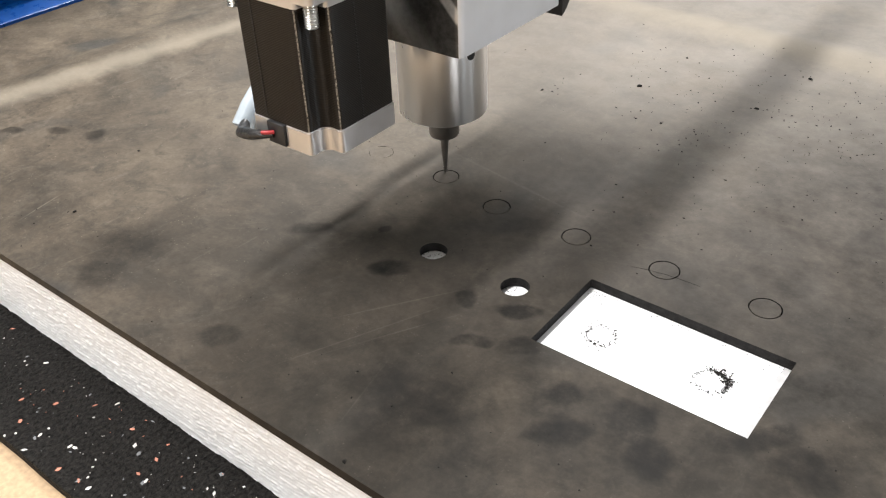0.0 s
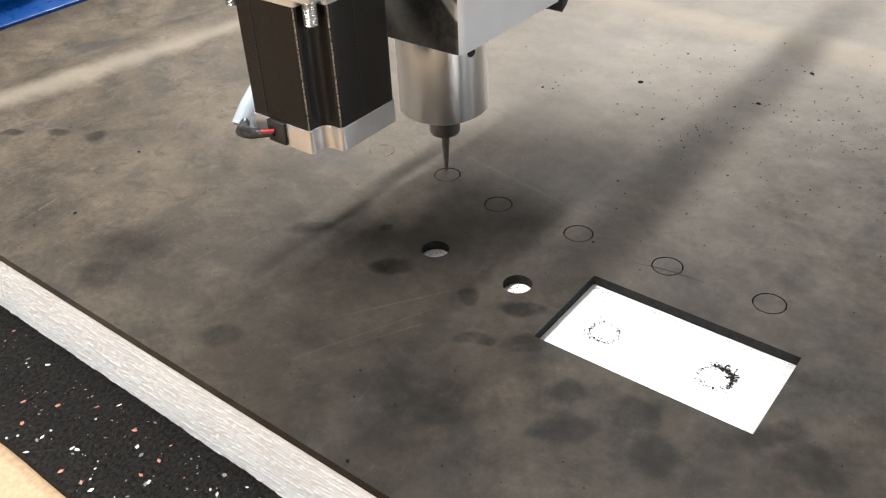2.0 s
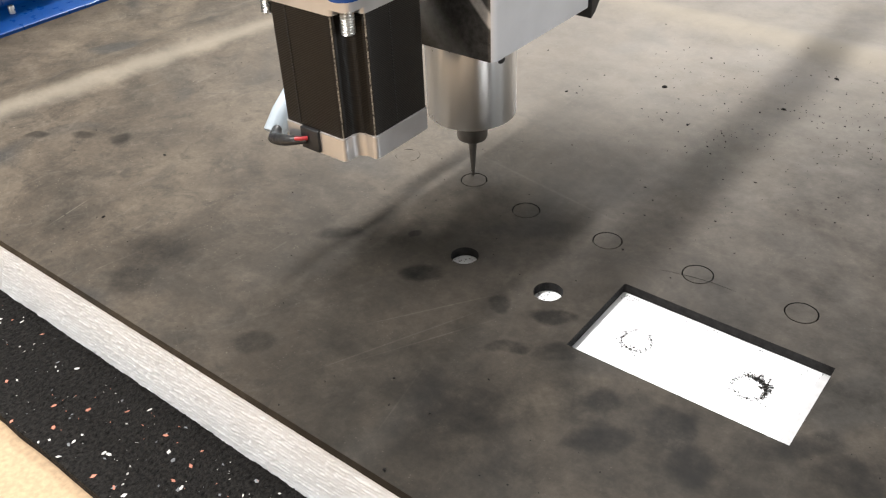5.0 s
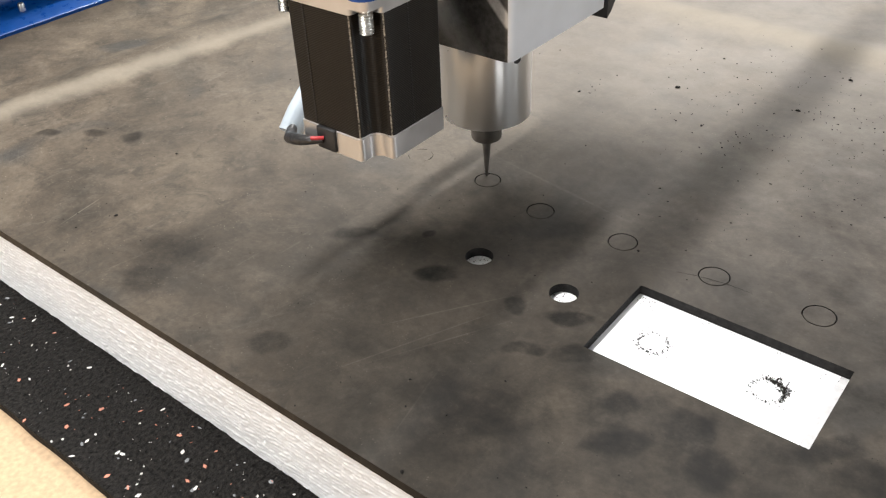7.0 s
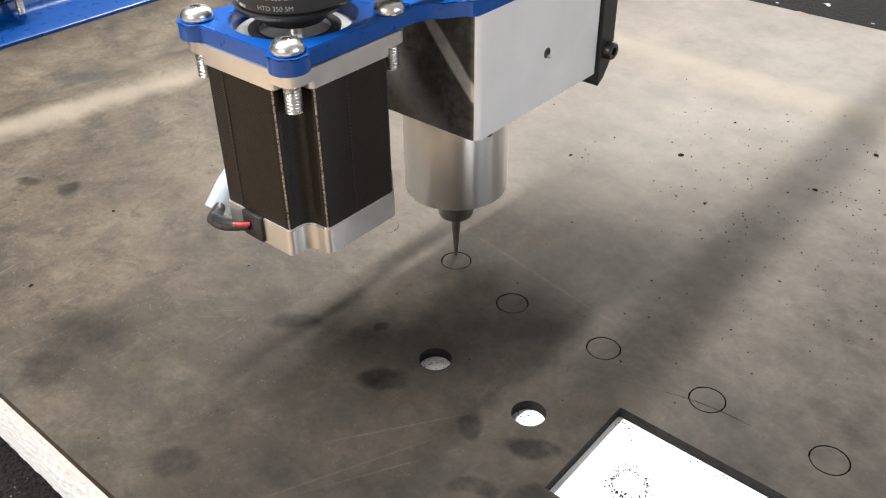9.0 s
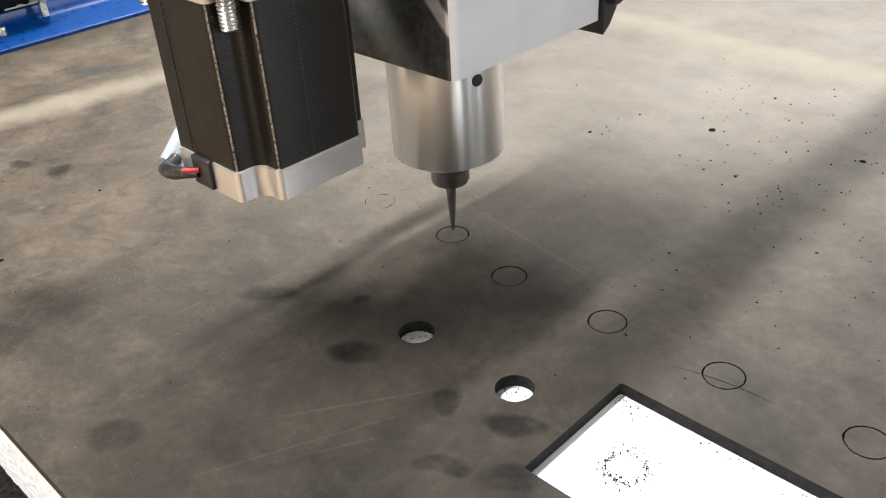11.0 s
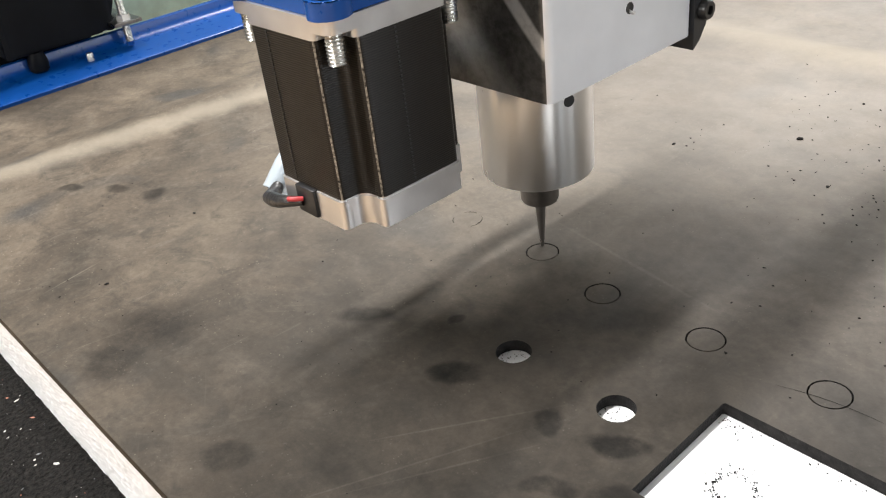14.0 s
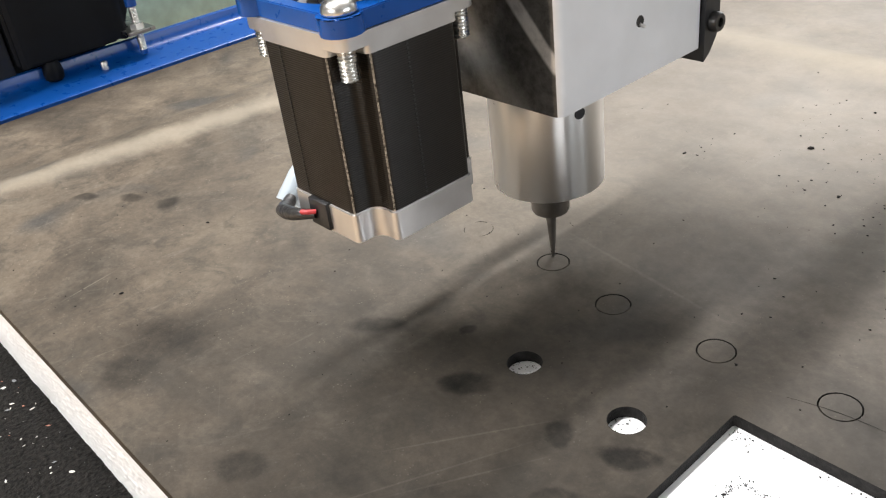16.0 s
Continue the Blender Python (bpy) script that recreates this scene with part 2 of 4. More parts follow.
def foam_material():
    m = mat("white_foam", (0.86, 0.87, 0.89), 0.62, noise_scale=40, vary=0.05)
    nt = m.node_tree
    b = nt.nodes["Principled BSDF"]
    co = nt.nodes.new("ShaderNodeTexCoord").outputs["Object"]
    skin = node(nt, "ShaderNodeTexNoise", Scale=900.0, Detail=3)
    nt.links.new(co, skin.inputs["Vector"])
    bp = node(nt, "ShaderNodeBump", Strength=0.35, Distance=0.0004)
    nt.links.new(skin.outputs["Fac"], bp.inputs["Height"])
    nt.links.new(bp.outputs["Normal"], b.inputs["Normal"])
    b.inputs["Subsurface Weight"].default_value = 0.0
    return m


def brushed_material(name, colour, rough, stretch, bump=0.05):
    m = mat(name, colour, rough, 1.0, 30, 0.06, rough_vary=0.06)
    nt = m.node_tree
    b = nt.nodes["Principled BSDF"]
    co = nt.nodes.new("ShaderNodeTexCoord").outputs["Object"]
    mp = nt.nodes.new("ShaderNodeMapping")
    mp.inputs["Scale"].default_value = stretch
    nt.links.new(co, mp.inputs["Vector"])
    n = node(nt, "ShaderNodeTexNoise", Scale=1.0, Detail=4)
    nt.links.new(mp.outputs["Vector"], n.inputs["Vector"])
    bp = node(nt, "ShaderNodeBump", Strength=bump, Distance=0.0004)
    nt.links.new(n.outputs["Fac"], bp.inputs["Height"])
    nt.links.new(bp.outputs["Normal"], b.inputs["Normal"])
    return m


def laminate_material():
    """Black lacquered steel laminations: fine level lines."""
    m = mat("laminated_steel", (0.0095, 0.0072, 0.0050), 0.36, 0.0, 160, 0.5, spec=0.34)
    nt = m.node_tree
    b = nt.nodes["Principled BSDF"]
    co = nt.nodes.new("ShaderNodeTexCoord").outputs["Object"]
    w = node(nt, "ShaderNodeTexWave", Scale=400.0, Distortion=0.6, Detail=2.0)
    w.bands_direction = "Z"
    nt.links.new(co, w.inputs["Vector"])
    nt.links.new(ramp(nt, w.outputs["Fac"], [(0.25, (0.0050, 0.0040, 0.0030)), (0.75, (0.0145, 0.0108, 0.0073))]), b.inputs["Base Color"])
    bp = node(nt, "ShaderNodeBump", Strength=0.45, Distance=0.0002)
    nt.links.new(w.outputs["Fac"], bp.inputs["Height"])
    nt.links.new(bp.outputs["Normal"], b.inputs["Normal"])
    return m


RUBBER = rubber_material()
FOAM = foam_material()
FOAM_TOP = mat("white_foam_skin", (0.84, 0.85, 0.87), 0.62, 0, 40, 0.05, 0.12, 420, 0.0004)
CUT = mat("cut_rubber_face", (0.015, 0.014, 0.0135), 0.75, 0, 300, 0.5, 0.8, 900, spec=0.12)
MAT = mat("black_rubber_crumb", (0.0125, 0.0115, 0.0105), 0.7, 0, 520, 0.95, 1.0, 430, 0.004, spec=0.12)
CHIPS = [mat("white_crumb", (0.62, 0.61, 0.58), 0.6), mat("red_crumb", (0.50, 0.20, 0.13), 0.6), mat("grey_crumb", (0.17, 0.18, 0.19), 0.6)]
MDF = mat("raw_fibreboard", (0.43, 0.305, 0.185), 0.75, 0, 420, 0.16, 0.35, 900)
BLUE = mat("blue_powder_coat", (0.001, 0.064, 0.30), 0.30, 0, 120, 0.08, 0.06, 500)
CAST = mat("cast_aluminium", (0.66, 0.65, 0.65), 0.38, 0.85, 120, 0.06, 0.12, 900, 0.0003)
BLOCK = brushed_material("milled_aluminium", (0.84, 0.85, 0.88), 0.48, (60, 60, 900))
FLYCUT_SHEEN = brushed_material("fly_cut_painted_sheen", (0.45, 0.445, 0.44), 0.50, (300, 60, 60), 0.14)
nt = FLYCUT_SHEEN.node_tree
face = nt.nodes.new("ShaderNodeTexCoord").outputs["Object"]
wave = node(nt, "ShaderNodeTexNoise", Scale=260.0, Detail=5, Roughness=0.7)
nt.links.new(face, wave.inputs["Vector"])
# dark tone stands for the dim surroundings that this face mirrors
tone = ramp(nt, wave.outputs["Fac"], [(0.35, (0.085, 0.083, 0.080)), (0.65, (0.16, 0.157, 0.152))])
# slanting marks of the fly cutter, their gleam painted in: a broad dull one and a narrow bright one
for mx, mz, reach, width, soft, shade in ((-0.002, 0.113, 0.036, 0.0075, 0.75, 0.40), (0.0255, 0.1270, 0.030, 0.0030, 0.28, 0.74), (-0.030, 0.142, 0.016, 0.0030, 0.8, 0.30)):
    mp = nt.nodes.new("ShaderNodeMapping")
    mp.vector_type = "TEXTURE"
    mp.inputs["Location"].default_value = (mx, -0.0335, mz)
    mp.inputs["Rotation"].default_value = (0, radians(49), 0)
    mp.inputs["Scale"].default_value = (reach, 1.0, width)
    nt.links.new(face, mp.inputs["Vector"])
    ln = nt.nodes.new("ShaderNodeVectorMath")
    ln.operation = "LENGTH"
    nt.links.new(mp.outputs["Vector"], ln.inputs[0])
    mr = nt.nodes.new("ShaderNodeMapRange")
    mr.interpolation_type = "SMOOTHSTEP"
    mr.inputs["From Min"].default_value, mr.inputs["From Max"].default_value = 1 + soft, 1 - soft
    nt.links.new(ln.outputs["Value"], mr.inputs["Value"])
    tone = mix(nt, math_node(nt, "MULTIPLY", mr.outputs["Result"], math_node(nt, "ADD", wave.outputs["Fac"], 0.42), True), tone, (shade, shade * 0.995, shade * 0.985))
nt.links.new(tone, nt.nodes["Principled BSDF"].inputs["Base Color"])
BLOCK.node_tree.nodes["Principled BSDF"].inputs["Metallic"].default_value = 0.35
WORN = mat("worn_edge_steel", (0.26, 0.245, 0.22), 0.4, 0.5, 1100, 0.95)
NOSE = mat("turned_steel", (0.98, 0.975, 0.97), 0.28, 1.0, 30, 0.03, rough_vary=0.02)
nt = NOSE.node_tree
tangent = nt.nodes.new("ShaderNodeTangent")
tangent.direction_type, tangent.axis = "RADIAL", "Z"
nt.links.new(tangent.outputs["Tangent"], nt.nodes["Principled BSDF"].inputs["Tangent"])
nt.nodes["Principled BSDF"].inputs["Anisotropic"].default_value = 0.90
nt.nodes["Principled BSDF"].inputs["Anisotropic Rotation"].default_value = 0.25
ZINC = mat("zinc_plated_steel", (0.76, 0.75, 0.72), 0.30, 1.0, 200, 0.1, 0.1, 500, 0.0003)
STEEL = mat("tool_steel", (0.30, 0.29, 0.28), 0.3, 1.0, 200, 0.15)
LAM = laminate_material()
BLACK = mat("black_plastic", (0.018, 0.018, 0.019), 0.45, 0, 200, 0.2, 0.1, 800)
BELT = mat("black_belt_rubber", (0.020, 0.020, 0.021), 0.55, 0, 300, 0.2, 0.1, 900)
INK = mat("white_ink", (0.36, 0.36, 0.36), 0.6, 0, 900, 0.25)
RED = mat("red_wire", (0.45, 0.035, 0.04), 0.45)
TAPE = mat("black_sleeve", (0.025, 0.024, 0.024), 0.32, 0, 300, 0.3, 0.5, 350, 0.0012)
GREEN = mat("pale_green_paint", (0.50, 0.66, 0.58), 0.6)
WALL = mat("plaster_wall", (0.55, 0.54, 0.52), 0.85, 0, 4, 0.05)
CHAR = mat("dark_housing", (0.0065, 0.0075, 0.0095), 0.5, 0, 60, 0.15, spec=0.14)


def tube_material():
    m = mat("milky_tube", (0.66, 0.76, 0.84), 0.35)
    b = m.node_tree.nodes["Principled BSDF"]
    b.inputs["Alpha"].default_value = 0.40
    b.inputs["IOR"].default_value = 1.35
    return m


TUBE = tube_material()


# ---- mesh helpers ----
def part(name, bm, material, parent=None, label="", smooth=False):
    me = bpy.data.meshes.new(name)
    bmesh.ops.recalc_face_normals(bm, faces=bm.faces)
    bm.to_mesh(me)
    bm.free()
    for m in material if isinstance(material, (list, tuple)) else [material]:
        me.materials.append(m)
    if smooth:
        for p in me.polygons:
            p.use_smooth = True
        me.set_sharp_from_angle(angle=radians(38))
    ob = new(name, me)
    if parent:
        ob.parent = parent
    if label:
        tagged(ob, label)
    return ob


def thing(name, label, category, at=(0, 0, 0), group="", kind=""):
    return tagged(place(new(name), at), label, category, group, kind)


def place(ob, at):
    ob.location = at
    return ob


def box(bm, x0, x1, y0, y1, z0, z1, bevel=0.0, seg=2):
    g = bmesh.ops.create_cube(bm, size=1, matrix=Matrix.Translation(((x0 + x1) / 2, (y0 + y1) / 2, (z0 + z1) / 2)) @ Matrix.Diagonal((x1 - x0, y1 - y0, z1 - z0, 1)))
    if bevel:
        es = list({e for v in g["verts"] for e in v.link_edges})
        bmesh.ops.bevel(bm, geom=es, offset=bevel, segments=seg, affect="EDGES", profile=0.5)
    return bm


def lathe(bm, profile, segs=48, at=(0, 0, 0)):
    """Turns (radius, height) pairs about the vertical through at."""
    rings = []
    for r, z in profile:
        if r < 1e-6:
            rings.append([bm.verts.new((at[0], at[1], at[2] + z))])
        else:
            rings.append([bm.verts.new((at[0] + r * math.cos(2 * math.pi * i / segs), at[1] + r * math.sin(2 * math.pi * i / segs), at[2] + z)) for i in range(segs)])
    for a, b in zip(rings, rings[1:]):
        for i in range(segs):
            j = (i + 1) % segs
            if len(a) == 1 and len(b) == 1:
                continue
            if len(a) == 1:
                bm.faces.new((a[0], b[i], b[j]))
            elif len(b) == 1:
                bm.faces.new((a[i], a[j], b[0]))
            else:
                bm.faces.new((a[i], a[j], b[j], b[i]))
    return bm


def prism(bm, outline, z0, z1, holes=()):
    """An upright prism on a plan outline with through holes."""
    edges, loops = [], []
    for pts in (outline, *holes):
        vs = [bm.verts.new((x, y, z1)) for x, y in pts]
        loops.append(vs)
        edges += [bm.edges.new((vs[i], vs[(i + 1) % len(vs)])) for i in range(len(vs))]
    top = [f for f in bmesh.ops.triangle_fill(bm, use_beauty=True, use_dissolve=False, edges=edges)["geom"] if isinstance(f, bmesh.types.BMFace)]
    low = {}
    for vs in loops:
        for v in vs:
            low[v] = bm.verts.new((v.co.x, v.co.y, z0))
    for f in top:
        bm.faces.new([low[v] for v in reversed(f.verts)])
    for vs in loops:
        for i in range(len(vs)):
            a, b = vs[i], vs[(i + 1) % len(vs)]
            bm.faces.new((a, b, low[b], low[a]))
    return bm


def ring(cx, cy, r, n=40, jag=0.0, seed=0):
    rnd = random.Random(seed)
    return [(cx + (r + rnd.uniform(-jag, jag)) * math.cos(2 * math.pi * i / n), cy + (r + rnd.uniform(-jag, jag)) * math.sin(2 * math.pi * i / n)) for i in range(n)]


def rounded(x0, x1, y0, y1, r, n=5):
    pts = []
    for cx, cy, a in ((x1 - r, y1 - r, 0), (x0 + r, y1 - r, 90), (x0 + r, y0 + r, 180), (x1 - r, y0 + r, 270)):
        pts += [(cx + r * math.cos(radians(a + 90 * i / n)), cy + r * math.sin(radians(a + 90 * i / n))) for i in range(n + 1)]
    return pts


def pipe(bm, pts, r, segs=14, closed_ends=True):
    """A round tube along points, with radii r (number or list)."""
    rs = r if isinstance(r, list) else [r] * len(pts)
    pts = [Vector(p) for p in pts]
    rings, side = [], None
    for i, p in enumerate(pts):
        d = (pts[min(i + 1, len(pts) - 1)] - pts[max(i - 1, 0)]).normalized()
        side = (side - d * side.dot(d)).normalized() if side else d.orthogonal().normalized()
        up = d.cross(side)
        rings.append([bm.verts.new(p + rs[i] * (math.cos(2 * math.pi * k / segs) * side + math.sin(2 * math.pi * k / segs) * up)) for k in range(segs)])
    for a, b in zip(rings, rings[1:]):
        for k in range(segs):
            bm.faces.new((a[k], a[(k + 1) % segs], b[(k + 1) % segs], b[k]))
    if closed_ends:
        bm.faces.new(rings[0])
        bm.faces.new(list(reversed(rings[-1])))
    return bm


# ---- sheet, foam, mat, board ----
X0, X1, Y0, Y1 = -0.566, 0.75, -0.1568, 0.492      # the rubber sheet
THICK = 0.005
POCKET = (0.0, 0.099, -0.0525, 0.0)
HOLES = [(-0.0767, -0.0250), (-0.0267, -0.0255)]
RINGS = [(0.0749, 0.0273), (0.0247, 0.0273), (-0.0246, 0.0273), (-0.0744, 0.0273), (-0.1164, 0.0369)]
R_HOLE, R_RING, KERF = 0.0071, 0.0073, 0.00065
XB, YB = -0.385, 0.280                               # where the sheet begins to bow


def bow(x, y):
    """Height of the sheet: level, with a low swell and a droop past the foam's edge."""
    z = 0.0
    for d in (XB - x - 0.02, y - YB - 0.02):
        if d > 0:
            z += 0.0040 * (0.5 - 0.5 * math.cos(min(d, 0.06) / 0.06 * 2 * math.pi)) - 0.012 * max(0, d - 0.02) * min(1, max(0, d - 0.02) / 0.03)
    return z


def rubber_sheet():
    sheet = thing("rubber_sheet", "grey-brown rubber sheet with stains, scuffs and cut-outs on white foam", "rubber sheet")
    bm = bmesh.new()
    px0, px1, py0, py1 = POCKET
    holes = [[(px0, py0), (px1, py0), (px1, py1), (px0 + 0.0004, py1 + 0.0009), (px0 - 0.0003, py1)]]
    holes += [ring(x, y, R_HOLE, 44) for x, y in HOLES]
    holes += [ring(x, y, R_RING + KERF / 2, 56, 0.00012, i) for i, (x, y) in enumerate(RINGS)]
    prism(bm, [(XB, Y0), (X1, Y0), (X1, YB), (XB, YB)], -THICK, 0, holes)
    # walls of the cuts are freshly cut rubber
    for f in bm.faces:
        f.normal_update()
        c = f.calc_center_median()
        if abs(f.normal.z) < 0.5 and XB + 0.01 < c.x < X1 - 0.01 and Y0 + 0.01 < c.y < YB - 0.01:
            f.material_index = 1
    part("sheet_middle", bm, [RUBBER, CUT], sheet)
    bm = bmesh.new()
    xs = list(np.linspace(X0, XB, 25)) + list(np.linspace(XB, X1, 48))[1:]
    ys = list(np.linspace(Y0, YB, 24)) + list(np.linspace(YB, Y1, 29))[1:]
    for low in (0, 1):
        g = {}
        for i, x in enumerate(xs):
            for j, y in enumerate(ys):
                if i <= 24 or j >= 23:
                    g[i, j] = bm.verts.new((x, y, bow(x, y) - THICK * low))
        for i in range(len(xs) - 1):
            for j in range(len(ys) - 1):
                q = [(i, j), (i + 1, j), (i + 1, j + 1), (i, j + 1)]
                if all(k in g for k in q):
                    bm.faces.new([g[k] for k in (q if not low else reversed(q))])
        if low:
            rim = [(i, 0) for i in range(25)], [(0, j) for j in range(len(ys))], [(i, len(ys) - 1) for i in range(len(xs))]
            for line in rim:
                for a, b in zip(line, line[1:]):
                    bm.faces.new((top[a], top[b], g[b], g[a]))
        top = g
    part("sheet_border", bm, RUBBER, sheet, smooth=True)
    # round plugs, cut free but still lying in their rings
    for i, (x, y) in enumerate(RINGS):
        bm = bmesh.new()
        prism(bm, ring(x, y, R_RING - KERF / 2, 56, 0.00012, 77 + i), -THICK, -0.00005)
        part("cut_plug", bm, RUBBER, sheet)
    return sheet


rubber_sheet()

foam = tagged(new("foam_board"), "thick white cellular foam board under the rubber sheet", "foam board")
bm = bmesh.new()
FZ0 = -0.050
box(bm, -0.555, 0.735, Y0 + 0.0030, Y1 - 0.03, FZ0, -THICK - 0.0003)
for f in bm.faces:
    f.normal_update()
    if abs(f.normal.z) > 0.7:
        f.material_index = 1
part("foam_body", bm, [FOAM, FOAM_TOP], foam)


def foam_face():
    """The cut front of the foam: torn cells in level courses, each at its own depth."""
    gen = np.random.default_rng(5)
    x, z = np.arange(-0.555, 0.735, 0.0008), np.linspace(FZ0, -THICK - 0.0003, 62)
    X, Z = np.meshgrid(x, z)
    wz = Z - FZ0 + 0.0005 * np.sin(X * 95) + 0.0003 * np.sin(X * 310 + Z * 200) + 0.0002 * np.sin(X * 770 + 1.0)
    v = wz / 0.0024 + 3
    row = np.floor(v).astype(int)
    shift = gen.random(64)
    u = (X + 0.6 + 0.0013 * np.sin(X * 420 + row * 1.9) + 0.0008 * np.sin(Z * 900 + X * 150)) / 0.0058 + shift[row] * 3
    col = np.floor(u).astype(int)
    depth = gen.random((64, 400))[row, col]
    du, dv = np.minimum(u - col, 1 - u + col) * 0.0058, np.minimum(v - row, 1 - v + row) * 0.0024
    edge = np.clip(np.minimum(du, dv) / 0.0006, 0, 1)
    lip = (v - row)                                       # each cell leans out towards its lower edge
    out = 0.00045 * depth + 0.0005 * edge + 0.0003 * (1 - lip) + 0.0001 * gen.random(X.shape)
    Y = Y0 + 0.0022 - out
    Z[0] += 0.0005 * np.sin(x * 130) + 0.0004 * np.sin(x * 410)
    h, w = X.shape
    k = np.arange(h * w).reshape(h, w)
    quads = np.stack((k[:-1, :-1], k[:-1, 1:], k[1:, 1:], k[1:, :-1]), -1).reshape(-1, 4)
    me = bpy.data.meshes.new("foam_face")
    me.from_pydata(np.stack((X, Y, Z), -1).reshape(-1, 3).tolist(), [], quads.tolist())
    me.materials.append(FOAM)
    me.polygons.foreach_set("use_smooth", [True] * len(me.polygons))
    ob = new("foam_face", me)
    ob.parent = foam
    tagged(ob, "torn white foam cells in level courses")


foam_face()

MZ = FZ0
mat_thing = tagged(new("rubber_mat"), "black rubber crumb mat flecked with white, red and grey", "mat")
bm = bmesh.new()
front = []
for i in range(121):
    x = -0.75 + 1.8 * i / 120
    front.append((x, -0.2100 + 0.0003 * math.sin(i * 1.7) + 0.0002 * math.sin(i * 2.9)))
prism(bm, front + [(1.05, 1.2), (-0.75, 1.2)], MZ - 0.006, MZ)
part("mat_body", bm, MAT, mat_thing)
for k, (cm, share, count) in enumerate(zip(CHIPS, ("white_fleck", "red_fleck", "grey_fleck"), (520, 200, 330))):
    bm = bmesh.new()
    rnd = random.Random(40 + k)
    for i in range(count):
        if i % 3:
            x, y = rnd.uniform(-0.55, 0.25), rnd.uniform(-0.209, -0.160)
            s = rnd.choice((0.0003, 0.0004, 0.0006, 0.0010, 0.0017))
        else:
            x, y = rnd.uniform(-0.4, 0.8), rnd.uniform(0.50, 0.9)
            s = rnd.uniform(0.002, 0.005)
        a, n, st = rnd.uniform(0, 6.3), rnd.choice((4, 4, 5)), rnd.uniform(0.3, 0.7)
        vs = []
        for q in range(n):
            u, v = s * rnd.uniform(0.75, 1.1) * math.cos(6.283 * q / n), s * st * math.sin(6.283 * q / n)
            vs.append(bm.verts.new((x + u * math.cos(a) - v * math.sin(a), y + u * math.sin(a) + v * math.cos(a), MZ + 0.0003 + rnd.uniform(0, 0.0002))))
        mid = bm.verts.new((x, y, MZ + 0.0007))
        for q in range(n):
            bm.faces.new((vs[q], vs[(q + 1) % n], mid))
    tagged(part(share, bm, cm, mat_thing), kind="stuff")

board = tagged(new("fibreboard"), "raw tan fibreboard table top under the rubber mat", "board")
bm = bmesh.new()
box(bm, -1.0, 1.2, -0.75, 1.4, MZ - 0.0265, MZ - 0.0065, 0.0015)
part("board_body", bm, MDF, board)


# ---- cutting head ----
TX, TY, TZ = -0.1200, 0.0410, -0.0040               # tip of the tool, in the ring that it is cutting
head = thing("spindle_head", "milling head with black stepper motor, aluminium block and turned spindle", "milling head", (TX, TY, TZ))
MX, MY = -0.0024, -0.0858                            # motor axis from the tool
HALF = 0.0282


def notched(cx, cy, h, n, r=0.0046, k=6):
    """A square with a round hollow cut from each corner and soft shoulders."""
    pts = []
    for q in range(4):
        a = radians(90 * q)
        local = []
        s = 0.0022
        # along the right side up to the corner's hollow, and out along the top
        for i in range(6):
            t = radians(90 * i / 5)
            local.append((h - s + s * math.cos(t), h - n - s + s * math.sin(t)))
        m = n - r
        local.append((h - s - 0.0012, h - n))
        for i in range(k + 1):
            t = radians(270 - 90 * i / k)
            local.append((h - m + r * math.cos(t), h - m + r * math.sin(t)))
        local.append((h - n, h - s - 0.0012))
        for i in range(6):
            t = radians(90 * i / 5)
            local.append((h - n - s + s * math.cos(t), h - s + s * math.sin(t)))
        pts += [(cx + x * math.cos(a) - y * math.sin(a), cy + x * math.sin(a) + y * math.cos(a)) for x, y in local]
    return pts


def bevelled_prism(bm, outline, z0, z1, holes=(), b=0.0006):
    prism(bm, outline, z0, z1, holes)
    es = [e for e in bm.edges if len(e.link_faces) == 2 and e.calc_face_angle(0) > 1.0 and abs(e.verts[0].co.z - e.verts[1].co.z) < 1e-6]
    bmesh.ops.bevel(bm, geom=es, offset=b, segments=2, affect="EDGES")
    return bm


motor = new("stepper_motor")
motor.parent = head
tagged(motor, "black laminated stepper motor with bare aluminium end caps")
bm = bmesh.new()
prism(bm, notched(MX, MY, HALF - 0.0004, 0.0098), 0.0832, 0.1390)
for f in bm.faces:
    f.normal_update()
    c = f.calc_center_median()
    if min(abs(f.normal.x), abs(f.normal.y)) > 0.65 and max(abs(c.x - MX), abs(c.y - MY)) > HALF - 0.0016:
        f.material_index = 1
part("laminated_body", bm, [LAM, WORN], motor, smooth=True)
bm = bmesh.new()
bevelled_prism(bm, notched(MX, MY, HALF, 0.0098), 0.0720, 0.0832)
part("end_cap", bm, CAST, motor, "bare cast aluminium end cap", smooth=True)
bm = bmesh.new()
prism(bm, notched(MX, MY, HALF - 0.00005, 0.0090), 0.1388, 0.1416)
part("front_cap", bm, CAST, motor, smooth=True)
bm = bmesh.new()
prism(bm, rounded(MX - HALF, MX + HALF, MY - HALF, MY + HALF, 0.0045), 0.1416, 0.1462)
part("front_flange", bm, CAST, motor, "bare cast aluminium flange", smooth=True)
bm = bmesh.new()
lathe(bm, [(0.0, 0.1462), (0.0210, 0.1462), (0.0210, 0.1474), (0.0190, 0.1480), (0.0130, 0.1480), (0.0125, 0.1466), (0.0, 0.1466)], 48, (MX, MY, 0))
part("pilot_boss", bm, CAST, motor, smooth=True)
# dark groove of the boss, given as a black raised ring
bm = bmesh.new()
